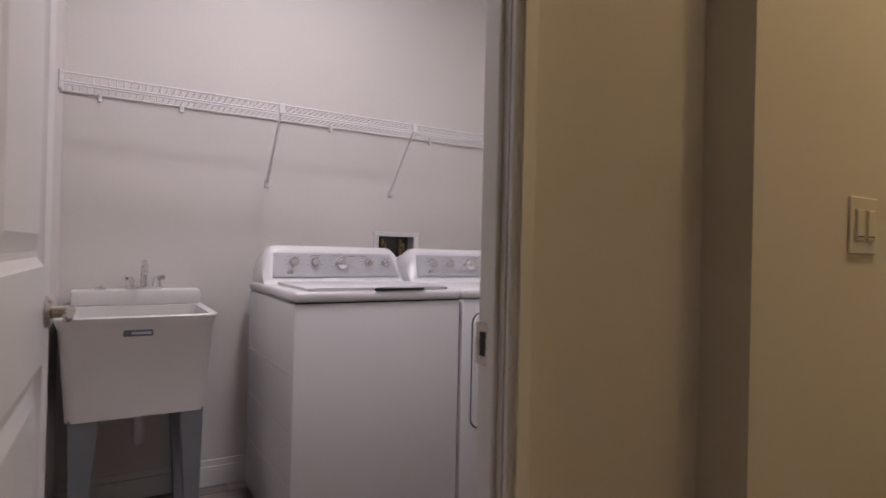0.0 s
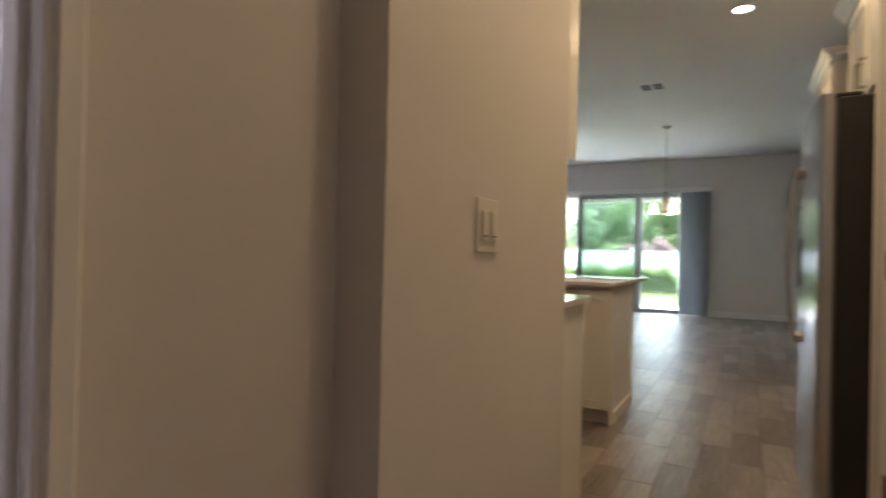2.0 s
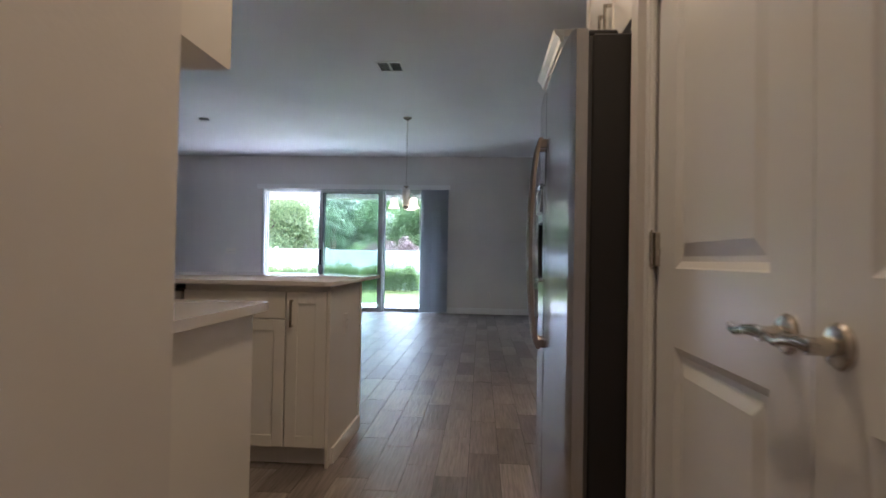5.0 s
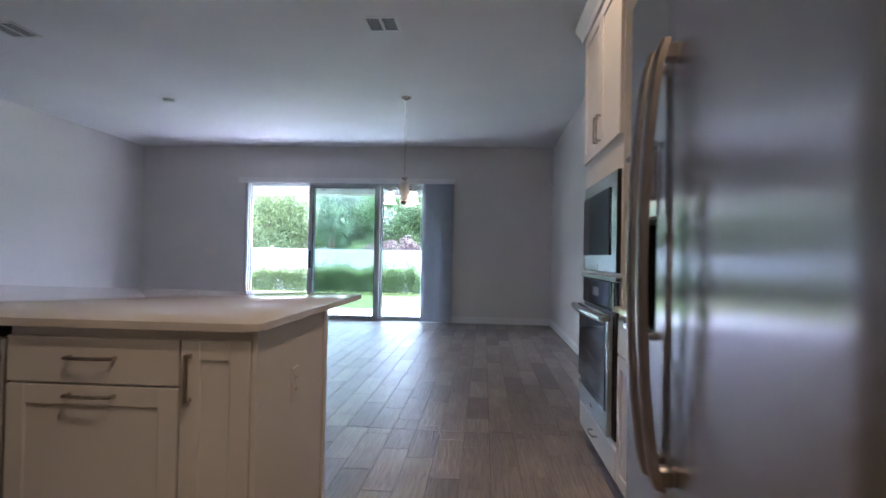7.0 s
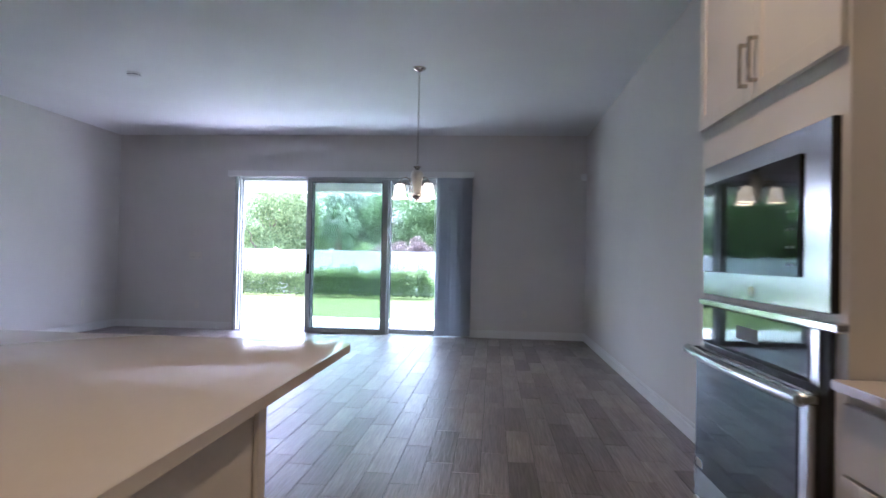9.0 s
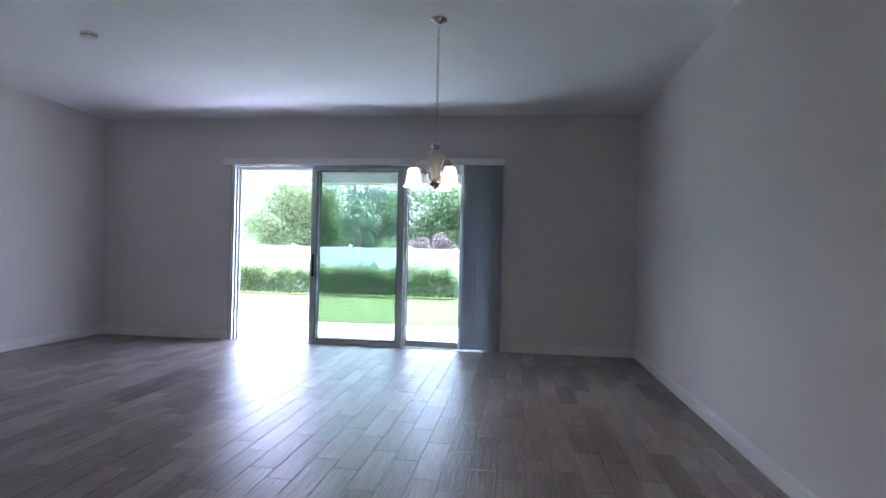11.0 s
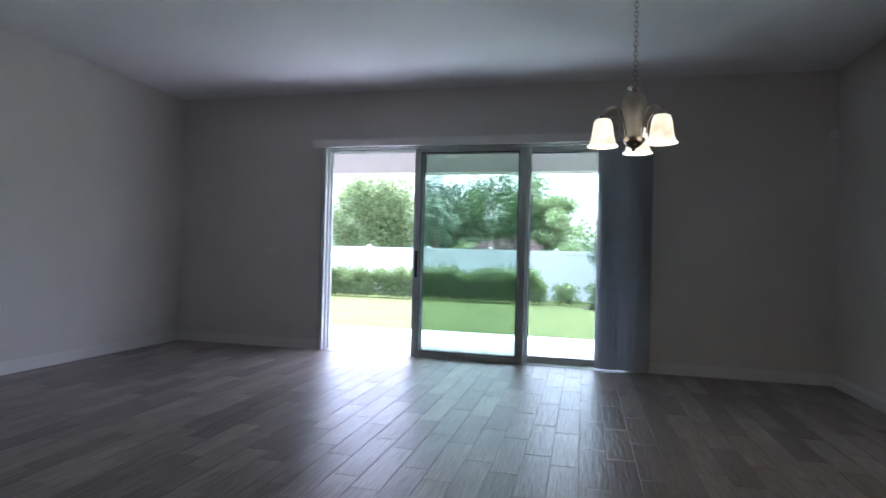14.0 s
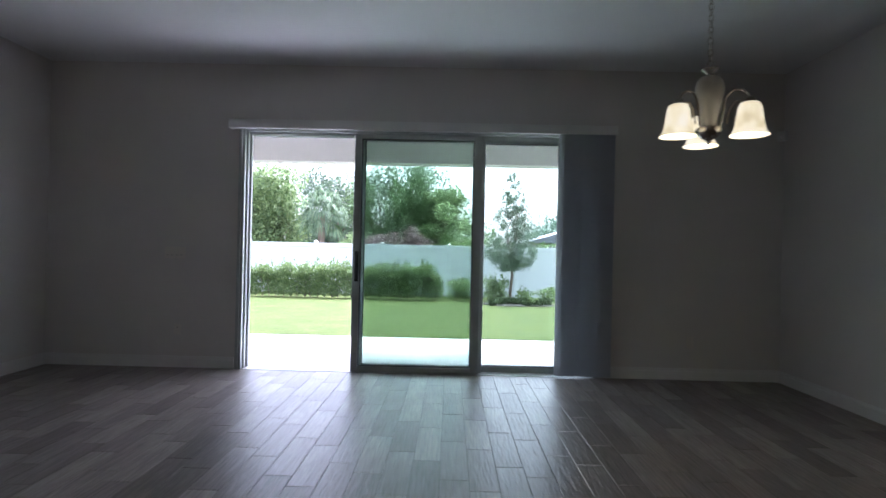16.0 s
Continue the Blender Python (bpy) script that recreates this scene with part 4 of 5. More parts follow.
d1 = part("door", fridge_door(nb(), FR0, SPLIT - 0.003, 0.06, 1.78), stainless, fr, "curved brushed stainless door", smooth=True)
bm = fridge_door(nb(), SPLIT + 0.003, FR1, 0.06, DZ0)
fridge_door(bm, SPLIT + 0.003, FR1, DZ1, 1.78)
fridge_door(bm, SPLIT + 0.003, DX0, DZ0, DZ1, True, False)
fridge_door(bm, DX1, FR1, DZ0, DZ1, False, True)
d2 = part("door", bm, stainless, fr, "curved brushed stainless freezer door", smooth=True)
for dd, hx in ((d1, SPLIT - 0.045), (d2, SPLIT + 0.035)):
    bm = nb()
    n = 24
    sect = [(-1, -0.7), (-0.85, 0.5), (-0.4, 1), (0.4, 1), (0.85, 0.5), (1, -0.7)]
    vb = None
    for i in range(n + 1):
        u = i / n
        z = 0.705 + 0.85 * u
        y = fridge_front(hx) + 0.024 + 0.038 * math.sin(math.pi * u) ** 0.6
        w = 0.0145 + 0.004 * abs(2 * u - 1) ** 3
        va, vb = vb, [bm.verts.new((hx + p * w, y + q * 0.010, z)) for p, q in sect]
        if va:
            for j in range(6):
                bm.faces.new((va[j], va[(j + 1) % 6], vb[(j + 1) % 6], vb[j]))
        else:
            bm.faces.new(vb[::-1])
    bm.faces.new(vb)
    for z in (0.71, 1.512):
        box(bm, hx - 0.015, hx + 0.015, fridge_front(hx) - 0.004, fridge_front(hx) + 0.036, z, z + 0.038, 0.007)
    part("handle", bm, handle_metal, dd, "bowed metal bar handle", smooth=True)
DF = fridge_front(DX1)
bm = nb()
box(bm, DX0 - 0.006, DX1 + 0.006, DF - 0.012, DF + 0.010, DZ1, 1.385, 0.004)
box(bm, DX0 - 0.006, DX1 + 0.006, DF + 0.009, DF + 0.026, 1.372, 1.386, 0.003)
box(bm, DX0 - 0.006, DX0 + 0.004, DF - 0.012, DF + 0.008, DZ0, DZ1, 0.002)
box(bm, DX1 - 0.004, DX1 + 0.006, DF - 0.012, DF + 0.008, DZ0, DZ1, 0.002)
disp = part("dispenser", bm, stainless_h, d2, "water and ice dispenser surround")
part("dispenser_display", prism(nb(), [(DF + 0.0105, 1.262), (DF + 0.022, 1.268), (DF + 0.016, 1.365), (DF + 0.0105, 1.368)], "x", DX0 + 0.006, DX1 - 0.006), stainless_h, disp, "silver dispenser control panel")
bm = nb()
box(bm, DX0 + 0.004, DX1 - 0.004, 0.5555, 0.562, DZ0, DZ1)
box(bm, DX1 - 0.008, DX1 - 0.0045, 0.562, DF + 0.004, DZ0, DZ1)
box(bm, DX0 + 0.0045, DX0 + 0.008, 0.562, DF + 0.004, DZ0, DZ1)
box(bm, DX0 + 0.008, DX1 - 0.008, 0.562, DF + 0.004, DZ1 - 0.006, DZ1 - 0.001)
part("dispenser_recess", bm, black_plastic, disp, "black dispenser recess")
part("paddle", boxed((DX0 + DX1) / 2 - 0.025, (DX0 + DX1) / 2 + 0.025, 0.563, 0.575, 1.06, 1.17, 0.003), fridge_side, disp)
part("drip_lip", boxed(DX0 - 0.006, DX1 + 0.006, DF - 0.010, DF + 0.026, DZ0 - 0.018, DZ0 - 0.001, 0.003), stainless_h, disp)

# oven tower
TX0, TX1, TY = 5.935, 6.92, 0.33
tw = thing("oven_cabinet", ((TX0 + TX1) / 2, 0.0, 0), "tall white oven cabinet with crown moulding", "cabinet")
part("body", boxed(TX0, TX1, -0.288, TY, 0.09, 2.54), cabinet_paint, tw)
part("toe_kick", boxed(TX0, TX1, -0.288, TY - 0.06, 0.0, 0.09), cabinet_paint, tw)
mid = (TX0 + TX1) / 2
for a, b in ((TX0 + 0.01, mid - 0.002), (mid + 0.002, TX1 - 0.01)):
    d = shaker(tw, "y+", TY, a, b, 1.735, 2.53)
    square_pull(d, "y+", TY, mid + (-0.035 if a < mid - 0.1 else 0.035), 1.86, 0.15)
d = shaker(tw, "y+", TY, TX0 + 0.01, TX1 - 0.01, 0.10, 0.245, "drawer", True)
pull(d, "y+", TY, mid, 0.18, 0.14, False)
crown(TX0, TX1, TY + 0.02, 2.54, tw, True)

AX0, AX1, OX0 = 5.974, 6.83, 6.02
mw = thing("microwave", (mid, TY, 1.055), "built-in stainless microwave with a black glass front", "microwave")
part("trim_frame", boxed(AX0, AX1, TY - 0.3, TY + 0.022, 1.072, 1.572, 0.004), stainless_h, mw, "stainless trim frame")
# solid black strip paints the shade of the gap beside the trim frame
part("gap_shade_strip", boxed(AX0 - 0.004, AX0 + 0.001, TY + 0.001, TY + 0.020, 1.074, 1.570), black_plastic, mw)
part("glass", boxed(AX0 + 0.132, AX1 - 0.012, TY + 0.0215, TY + 0.030, 1.16, 1.50, 0.002), oven_glass, mw, "black glass window")
bm = boxed(AX0 + 0.14, AX0 + 0.22, TY + 0.030, TY + 0.0305, 1.17, 1.49)
part("keypad", bm, oven_glass, mw)
for i in range(4):
    for j in range(2):
        part("key_mark", boxed(AX0 + 0.155 + j * 0.03, AX0 + 0.17 + j * 0.03, TY + 0.0305, TY + 0.0309, 1.19 + i * 0.05, 1.197 + i * 0.05), print_grey, mw)
bm = lathe(nb(), [(0.0, 0), (0.016, 0), (0.016, 0.002), (0, 0.002)], (mid - 0.02, TY + 0.022, 1.105), 20, "y")
part("emblem", bm, handle_metal, mw)

ovn = thing("wall_oven", (mid, TY, 0.27), "built-in stainless wall oven with a black glass door", "oven")
part("body", boxed(AX0 + 0.012, AX1, TY - 0.4, TY + 0.0149, 0.27, 1.0295, 0.003), fridge_side, ovn)
part("vent_strip", boxed(AX0 - 0.05, AX1 + 0.01, TY + 0.002, TY + 0.035, 1.03, 1.055, 0.004), stainless_h, ovn)
cp = part("control_panel", boxed(OX0 + 0.04, AX1 - 0.01, TY + 0.015, TY + 0.026, 0.885, 1.028, 0.003), oven_glass, ovn, "black glass control panel")
part("control_frame", boxed(OX0, AX1, TY + 0.015, TY + 0.022, 0.88, 1.03, 0.002), stainless_h, ovn)
part("display", boxed(mid - 0.08, mid + 0.08, TY + 0.026, TY + 0.0266, 0.94, 0.985), print_grey, cp)
dr = part("door", boxed(OX0, AX1, TY + 0.015, TY + 0.045, 0.28, 0.868, 0.004), stainless_h, ovn, "stainless oven door")
part("window", boxed(OX0 + 0.05, AX1 - 0.012, TY + 0.045, TY + 0.049, 0.395, 0.83, 0.003), oven_glass, dr, "black glass oven window")
bm = nb()
pts = arc((AX0 + 0.02, TY + 0.078, 0.853), (AX1 - 0.0, TY + 0.078, 0.853), (0, 0.022, 0), 17)
tube(bm, pts, 0.019, 12)
box(bm, AX0 + 0.01, AX0 + 0.04, TY + 0.040, TY + 0.085, 0.842, 0.868, 0.004)
box(bm, AX1 - 0.04, AX1 - 0.01, TY + 0.040, TY + 0.085, 0.842, 0.868, 0.004)
part("handle", bm, stainless_h, dr, "wide stainless bar handle", smooth=True)
part("sticker", boxed(AX1 - 0.085, AX1 - 0.03, TY + 0.049, TY + 0.0495, 0.405, 0.435), plastic_white, dr, "small white label")
part("emblem", lathe(nb(), [(0.0, 0), (0.014, 0), (0.014, 0.002), (0, 0.002)], (mid, TY + 0.045, 0.335), 20, "y"), handle_metal, dr)

# base and wall cabinet between refrigerator and oven tower
bc = thing("base_cabinet", (5.3, 0.0, 0), "white shaker base cabinet with drawers over doors", "cabinet")
part("body", boxed(4.745, TX0 - 0.003, -0.288, TY, 0.10, 0.8965), cabinet_paint, bc)
part("toe_kick", boxed(4.745, TX0 - 0.003, -0.288, TY - 0.06, 0.0, 0.10), cabinet_paint, bc)
for a, b in ((4.87, 5.925),):
    d = shaker(bc, "y+", TY, a, b, 0.70, 0.865, "drawer", True)
    pull(d, "y+", TY, 5.40, 0.805, 0.16, False)
for a, b, hu in ((4.87, 5.396, 5.362), (5.40, 5.925, 5.434)):
    d = shaker(bc, "y+", TY, a, b, 0.105, 0.693)
    square_pull(d, "y+", TY, hu, 0.60, 0.16)
solid("countertop", prism(nb(), rounded(4.742, TX0 - 0.004, -0.288, TY + 0.045, 0.008), "z", 0.898, 0.92, 0.003), quartz, "polished cream quartz countertop beside the oven tower", "countertop")
uc = thing("wall_cabinet", (5.3, -0.12, 1.37), "white shaker wall cabinet above the small counter", "cabinet")
part("body", boxed(4.745, TX0 - 0.003, -0.288, 0.04, 1.37, 2.36), cabinet_paint, uc)
for a, b in ((4.75, 5.335), (5.34, 5.925)):
    d = shaker(uc, "y+", 0.04, a, b, 1.375, 2.355)
    pull(d, "y+", 0.04, 5.295 if a < 5 else 5.38, 1.49, 0.14, True)

# ---- doors ----
def panel_leaf(name, x0, x1, y, label, hinge_x, lever_x, lever_dir, front=1, thick=0.035, parent_kind="structure", panels=None, height=2.03):
    """A moulded two-panel door leaf that faces +y (front 1)."""
    t = thing(name, (hinge_x, y, 0.008), label, "door", kind=parent_kind)
    pa, pb = panels or (x0 + 0.105, x1 - 0.105)
    zz = ((0.24, 0.85), (1.045, height - 0.13))
    bm = nb()
    y0, y1 = y - thick, y
    box(bm, x0, pa, y0, y1, 0.008, height)
    box(bm, pb, x1, y0, y1, 0.008, height)
    box(bm, pa, pb, y0, y1, 0.008, zz[0][0], 0.0)
    box(bm, pa, pb, y0, y1, zz[0][1], zz[1][0], 0.0)
    box(bm, pa, pb, y0, y1, zz[1][1], height, 0.0)
    leaf = part("leaf", bm, door_paint, t)
    for a, b in zz:
        bm = nb()
        # sloped sticking, then a raised field, on both faces
        for s, yy in ((-1, y1), (1, y0)):
            def loop(i, dep):
                return [bm.verts.new((px, yy + s * dep, pz)) for px, pz in ((pa + i, a + i), (pb - i, a + i), (pb - i, b - i), (pa + i, b - i))]
            loops = [loop(0, 0.0), loop(0.004, 0.003), loop(0.018, 0.010), loop(0.03, 0.010), loop(0.062, 0.002)]
            for l0, l1 in zip(loops, loops[1:]):
                for i in range(4):
                    bm.faces.new((l0[i], l0[(i + 1) % 4], l1[(i + 1) % 4], l1[i]))
            bm.faces.new(loops[-1])
        part("panel", bm, door_paint, leaf)
    for lz in (0.29, 1.095, 1.86):
        bm = nb()
        s = 1 if hinge_x > (x0 + x1) / 2 else -1
        yk = y + 0.018
        tube(bm, [(hinge_x, yk, lz - 0.048), (hinge_x, yk, lz + 0.048)], 0.0065, 10)
        tube(bm, [(hinge_x, yk, lz + 0.048), (hinge_x, yk, lz + 0.054)], 0.004, 8)
        tube(bm, [(hinge_x, yk, lz - 0.054), (hinge_x, yk, lz - 0.048)], 0.004, 8)
        box(bm, hinge_x + s * 0.016, hinge_x - s * 0.018, y + 0.0005, y + 0.013, lz - 0.046, lz + 0.046, 0.001)
        part("hinge", bm, nickel, t, "brushed nickel hinge", smooth=True)
    for s in (1, -1):
        yy = y1 if s == 1 else y0
        bm = nb()
        prof = [(0, 0), (0.032, 0), (0.033, 0.004), (0.028, 0.010), (0.014, 0.012), (0.012, 0.035), (0.0, 0.036)]
        lathe(bm, prof, (lever_x, yy, 0.95), 24, "y" if s == 1 else "-y")
        pts = [Vector((lever_x + lever_dir * u, yy + s * v, 0.95 + w)) for u, v, w in
               ((-0.008, 0.040, 0.0), (0.02, 0.044, 0.003), (0.05, 0.046, 0.001), (0.08, 0.046, -0.006), (0.105, 0.044, -0.004), (0.118, 0.042, 0.004))]
        tube(bm, pts, [0.011, 0.0105, 0.009, 0.0075, 0.0065, 0.004], 10)
        tube(bm, [(lever_x, yy + s * 0.03, 0.95), (lever_x, yy + s * 0.048, 0.95)], 0.012, 14)
        part("lever_handle", bm, nickel, t, "brushed nickel lever handle", smooth=True)
    return t


panel_leaf("door_1", 2.144, 2.879, PANTRY_Y - 0.004, "closed white two-panel pantry door", 2.15, 2.815, 1, panels=(2.283, 2.757))
panel_leaf("door_1", 2.883, 3.616, PANTRY_Y - 0.004, "closed white two-panel pantry door", 3.61, 2.947, 1, panels=(3.007, 3.475))
ldoor = panel_leaf("door_2", 0.669, 1.36, LAUNDRY_Y1 - 0.001, "white two-panel laundry door standing wide open", 0.668, 1.295, -1)
ldoor.rotation_euler = (0, 0, radians(88))

hall_switch = outlet(2.2875, SWITCH_Y, 1.164, "y-", SWITCH_Y, 2, "light_switch", "double rocker light switch on the hall wall")
hall_switch.scale = (1.1, 1.0, 1.12)
outlet(13.06, 0.71, 0.37, "x-", 13.06)
outlet(13.06, 5.82, 0.38, "x-", 13.06)
outlet(10.4, 7.157, 0.42, "y-", 7.157)
outlet(12.3, 7.157, 0.42, "y-", 7.157)
outlet(13.06, 5.86, 1.145, "x-", 13.06, 4, "light_switch", "four-gang white rocker switch plate")

# ---- ceiling fittings ----
def ring_light(x, y, z, lens, label, r=0.095):
    t = thing("downlight", (x, y, z), label, "ceiling light", "recessed ceiling lights")
    part("trim_ring", lathe(nb(), [(r, 0), (r, -0.006), (r * 0.86, -0.010), (r * 0.72, -0.004), (r * 0.70, 0.0)], (x, y, z), 32), trim_paint, t, smooth=True)
    bm = nb()
    rg = ring(bm, Vector((x, y, z - 0.003)), Vector((1, 0, 0)), Vector((0, 1, 0)), r * 0.72, 28)
    bm.faces.new(rg)
    part("lens", bm, lens, t, "glowing lens" if lens is not lens_off else "unlit lens")


ring_light(6.0, 0.92, H, lens_glow, "lit recessed ceiling light with a white ring")
ring_light(3.6, 0.92, H, lens_glow, "lit recessed ceiling light with a white ring")
ring_light(2.15, 0.92, H, lens_glow, "lit recessed ceiling light with a white ring")
t = thing("flush_light", (1.55, 2.45, H), "round flush ceiling light in the laundry", "ceiling light")
part("pan", lathe(nb(), [(0.0, 0), (0.17, 0), (0.17, -0.03), (0.155, -0.035)], (1.55, 2.45, H), 32), trim_paint, t, smooth=True)
part("diffuser", lathe(nb(), [(0.155, -0.035), (0.13, -0.06), (0.07, -0.08), (0, -0.085)], (1.55, 2.45, H), 32), lens_cool, t, smooth=True)


def air_vent(x0, x1, y0, y1, label):
    t = thing("ceiling_vent", ((x0 + x1) / 2, (y0 + y1) / 2, H), label, "vent")
    z = H - 0.008
    bm = nb()
    w = 0.025
    box(bm, x0, x1, y0, y0 + w, z, H, 0.002)
    box(bm, x0, x1, y1 - w, y1, z, H, 0.002)
    box(bm, x0, x0 + w, y0 + w, y1 - w, z, H, 0.002)
    box(bm, x1 - w, x1, y0 + w, y1 - w, z, H, 0.002)
    ym = (y0 + y1) / 2
    box(bm, x0 + w, x1 - w, ym - 0.012, ym + 0.012, z, H, 0.001)
    part("frame", bm, trim_paint, t)
    part("backing", boxed(x0 + w, x1 - w, y0 + w, y1 - w, H - 0.001, H - 0.0002), gasket, t)
    n = 9
    for side in (0, 1):
        a, b = (y0 + w, ym - 0.012) if side == 0 else (ym + 0.012, y1 - w)
        for i in range(n):
            x = x0 + w + (x1 - x0 - 2 * w) * (i + 0.5) / n
            bm = prism(nb(), [(x - 0.011, H - 0.0075), (x - 0.010, H - 0.0075), (x + 0.010, H - 0.0025), (x + 0.009, H - 0.0025)], "y", a, b)
            part("slat", bm, trim_paint, t)


air_vent(7.69, 8.00, 1.71, 1.99, "white two-panel ceiling air vent")
air_vent(7.70, 8.05, 4.98, 5.26, "white ceiling air vent")
sd = thing("smoke_detector", (10.06, 4.955, H), "round white smoke detector on the ceiling", "smoke detector")
part("body", lathe(nb(), [(0.0, -0.04), (0.045, -0.04), (0.062, -0.028), (0.066, -0.008), (0.07, 0.0)], (10.06, 4.955, H), 28), plastic_white, sd, smooth=True)
part("vent_ring", lathe(nb(), [(0.0625, -0.027), (0.064, -0.022), (0.0655, -0.022)], (10.06, 4.955, H), 28), gasket, sd)
ring_light(5.93, 2.29, H, lens_off, "unlit recessed ceiling light over the island")
ms = thing("alarm_sensor", (13.0, -0.12, 2.38), "small white alarm sensor in the wall corner", "sensor")
part("body", prism(nb(), [(12.99, -0.175), (13.06, -0.175), (13.06, -0.105), (13.035, -0.09), (12.985, -0.14)], "z", 2.38, 2.47, 0.004), plastic_white, ms)
part("lens", boxed(12.995, 13.02, -0.13, -0.105, 2.40, 2.43, 0.003), lens_off, ms)

# ---- chandelier ----
CX, CY = 9.985, 1.945
ch = thing("chandelier", (CX, CY, 1.72), "three-light nickel chandelier with alabaster glass bells", "chandelier")
part("canopy", lathe(nb(), [(0.0, -0.045), (0.012, -0.042), (0.03, -0.03), (0.062, -0.012), (0.066, 0.0)], (CX, CY, H + 0.018), 28), nickel, ch, smooth=True)
bm = nb()
zt, zb, ln = H - 0.032, 2.105, 0.036
n = int((zt - zb) / (ln * 0.72))
for i in range(n):
    zc = zt - (i + 0.5) * (zt - zb) / n
    pts = []
    for k in range(11):
        a = 2 * math.pi * k / 10
        u, w = 0.010 * math.cos(a), ln * 0.5 * math.sin(a)
        pts.append((CX + (u if i % 2 else 0), CY + (0 if i % 2 else u), zc + w))
    tube(bm, pts, 0.0022, 5, caps=False)
part("chain", bm, nickel, ch, "fine metal chain")
part("cord", tube(nb(), [(CX + 0.004, CY, zt), (CX - 0.003, CY + 0.003, 2.6), (CX, CY, zb)], 0.002, 6), lens_off, ch)
part("crown_cap", lathe(nb(), [(0.0, 2.106), (0.006, 2.105), (0.010, 2.096), (0.036, 2.099), (0.040, 2.094), (0.024, 2.082), (0.018, 2.070), (0.032, 2.060)], (CX, CY, 0), 24), nickel, ch, smooth=True)
part("column", lathe(nb(), [(0.018, 2.066), (0.040, 2.058), (0.055, 2.038), (0.061, 2.010), (0.060, 1.985), (0.053, 1.945), (0.043, 1.90), (0.035, 1.86), (0.031, 1.82)], (CX, CY, 0), 28), column_glass, ch, "frosted alabaster column", smooth=True)
part("bowl", lathe(nb(), [(0.034, 1.835), (0.056, 1.825), (0.058, 1.815), (0.050, 1.80), (0.032, 1.783), (0.012, 1.772), (0.010, 1.765), (0.006, 1.755), (0.0, 1.752)], (CX, CY, 0), 28), nickel, ch, smooth=True)
for ang in (-12, 108, 228):
    c, s = math.cos(radians(ang)), math.sin(radians(ang))

    def at3(r, z, c=c, s=s):
        return (CX + r * c, CY + r * s, z)
    bm = nb()
    pr = [(0.040, 1.805), (0.052, 1.85), (0.060, 1.90), (0.066, 1.94), (0.082, 1.972), (0.108, 1.985), (0.138, 1.978), (0.160, 1.955), (0.168, 1.928)]
    fine_pts = []
    for i in range(len(pr) - 1):
        p0, p1, p2, p3 = pr[max(i - 1, 0)], pr[i], pr[i + 1], pr[min(i + 2, len(pr) - 1)]
        for k in range(4):
            u = k / 4
            fine_pts.append(at3(*[0.5 * (2 * b1 + (c1 - a1) * u + (2 * a1 - 5 * b1 + 4 * c1 - d1_) * u * u + (3 * b1 - a1 - 3 * c1 + d1_) * u ** 3)
                                  for a1, b1, c1, d1_ in zip(p0, p1, p2, p3)]))
    fine_pts.append(at3(*pr[-1]))
    tube(bm, fine_pts, 0.005, 8)
    arm = part("arm", bm, nickel, ch, smooth=True)
    sc = [(0.075, 1.84), (0.085, 1.90), (0.11, 1.935), (0.135, 1.93), (0.14, 1.905), (0.12, 1.875), (0.108, 1.85), (0.116, 1.838)]
    part("scroll", tube(nb(), [at3(r, z) for r, z in sc], 0.004, 7), nickel, arm, smooth=True)
    part("socket_cup", lathe(nb(), [(0.0, 1.945), (0.016, 1.942), (0.024, 1.925), (0.03, 1.912)], at3(0.168, 0), 18), nickel, arm, smooth=True)
    out = [(0.022, 1.922), (0.040, 1.915), (0.048, 1.896), (0.053, 1.862), (0.058, 1.825), (0.065, 1.798), (0.076, 1.781), (0.081, 1.776)]
    prof = out + [(r - 0.004, z - 0.0) for r, z in out[::-1]]
    part("shade", lathe(nb(), prof, at3(0.168, 0), 30), shade_glass, ch, "lit bell-shaped alabaster glass shade", smooth=True)

ch.location.z -= 0.018

# ---- vertical blinds ----
bl = thing("vertical_blinds", (12.985, 1.76, 0.02), "grey vertical blinds stacked to one side of the patio door", "blinds")
bm = nb()
box(bm, 12.965, 13.03, 1.50, 5.30, 2.395, 2.435, 0.003)
part("headrail", bm, trim_paint, bl, "white headrail")
bm = nb()
box(bm, 12.945, 12.955, 1.495, 5.31, 2.39, 2.478, 0.002)
box(bm, 12.955, 13.059, 1.495, 1.505, 2.39, 2.478, 0.002)
box(bm, 12.955, 13.059, 5.30, 5.31, 2.39, 2.478, 0.002)
part("valance", bm, trim_paint, bl, "white valance")
for i in range(30):
    y = 1.535 + i * 0.0172
    bm = nb()
    tilt = radians(62 + rng.uniform(-7, 7))
    w = 0.044
    n = 6
    front_, back_ = [], []
    for k in range(n + 1):
        u = (k / n - 0.5) * 2 * w
        bow = 0.006 * (1 - (u / w) ** 2)
        px, py = 12.992 + u * math.sin(tilt) * 0.85 + bow * 0.5, y + u * math.cos(tilt) + bow
        front_.append((px, py))
        back_.append((px + 0.0009, py + 0.0005))
    prism(bm, front_ + back_[::-1], "z", 0.022 + rng.uniform(0, 0.006), 2.394)
    part("vane", bm, vane, bl)
part("wand", tube(nb(), [(12.94, 2.07, 2.39), (12.94, 2.07, 1.1)], 0.005, 8), lens_off, bl)

# ---- laundry ----
LAUNDRY_DX = 0.085

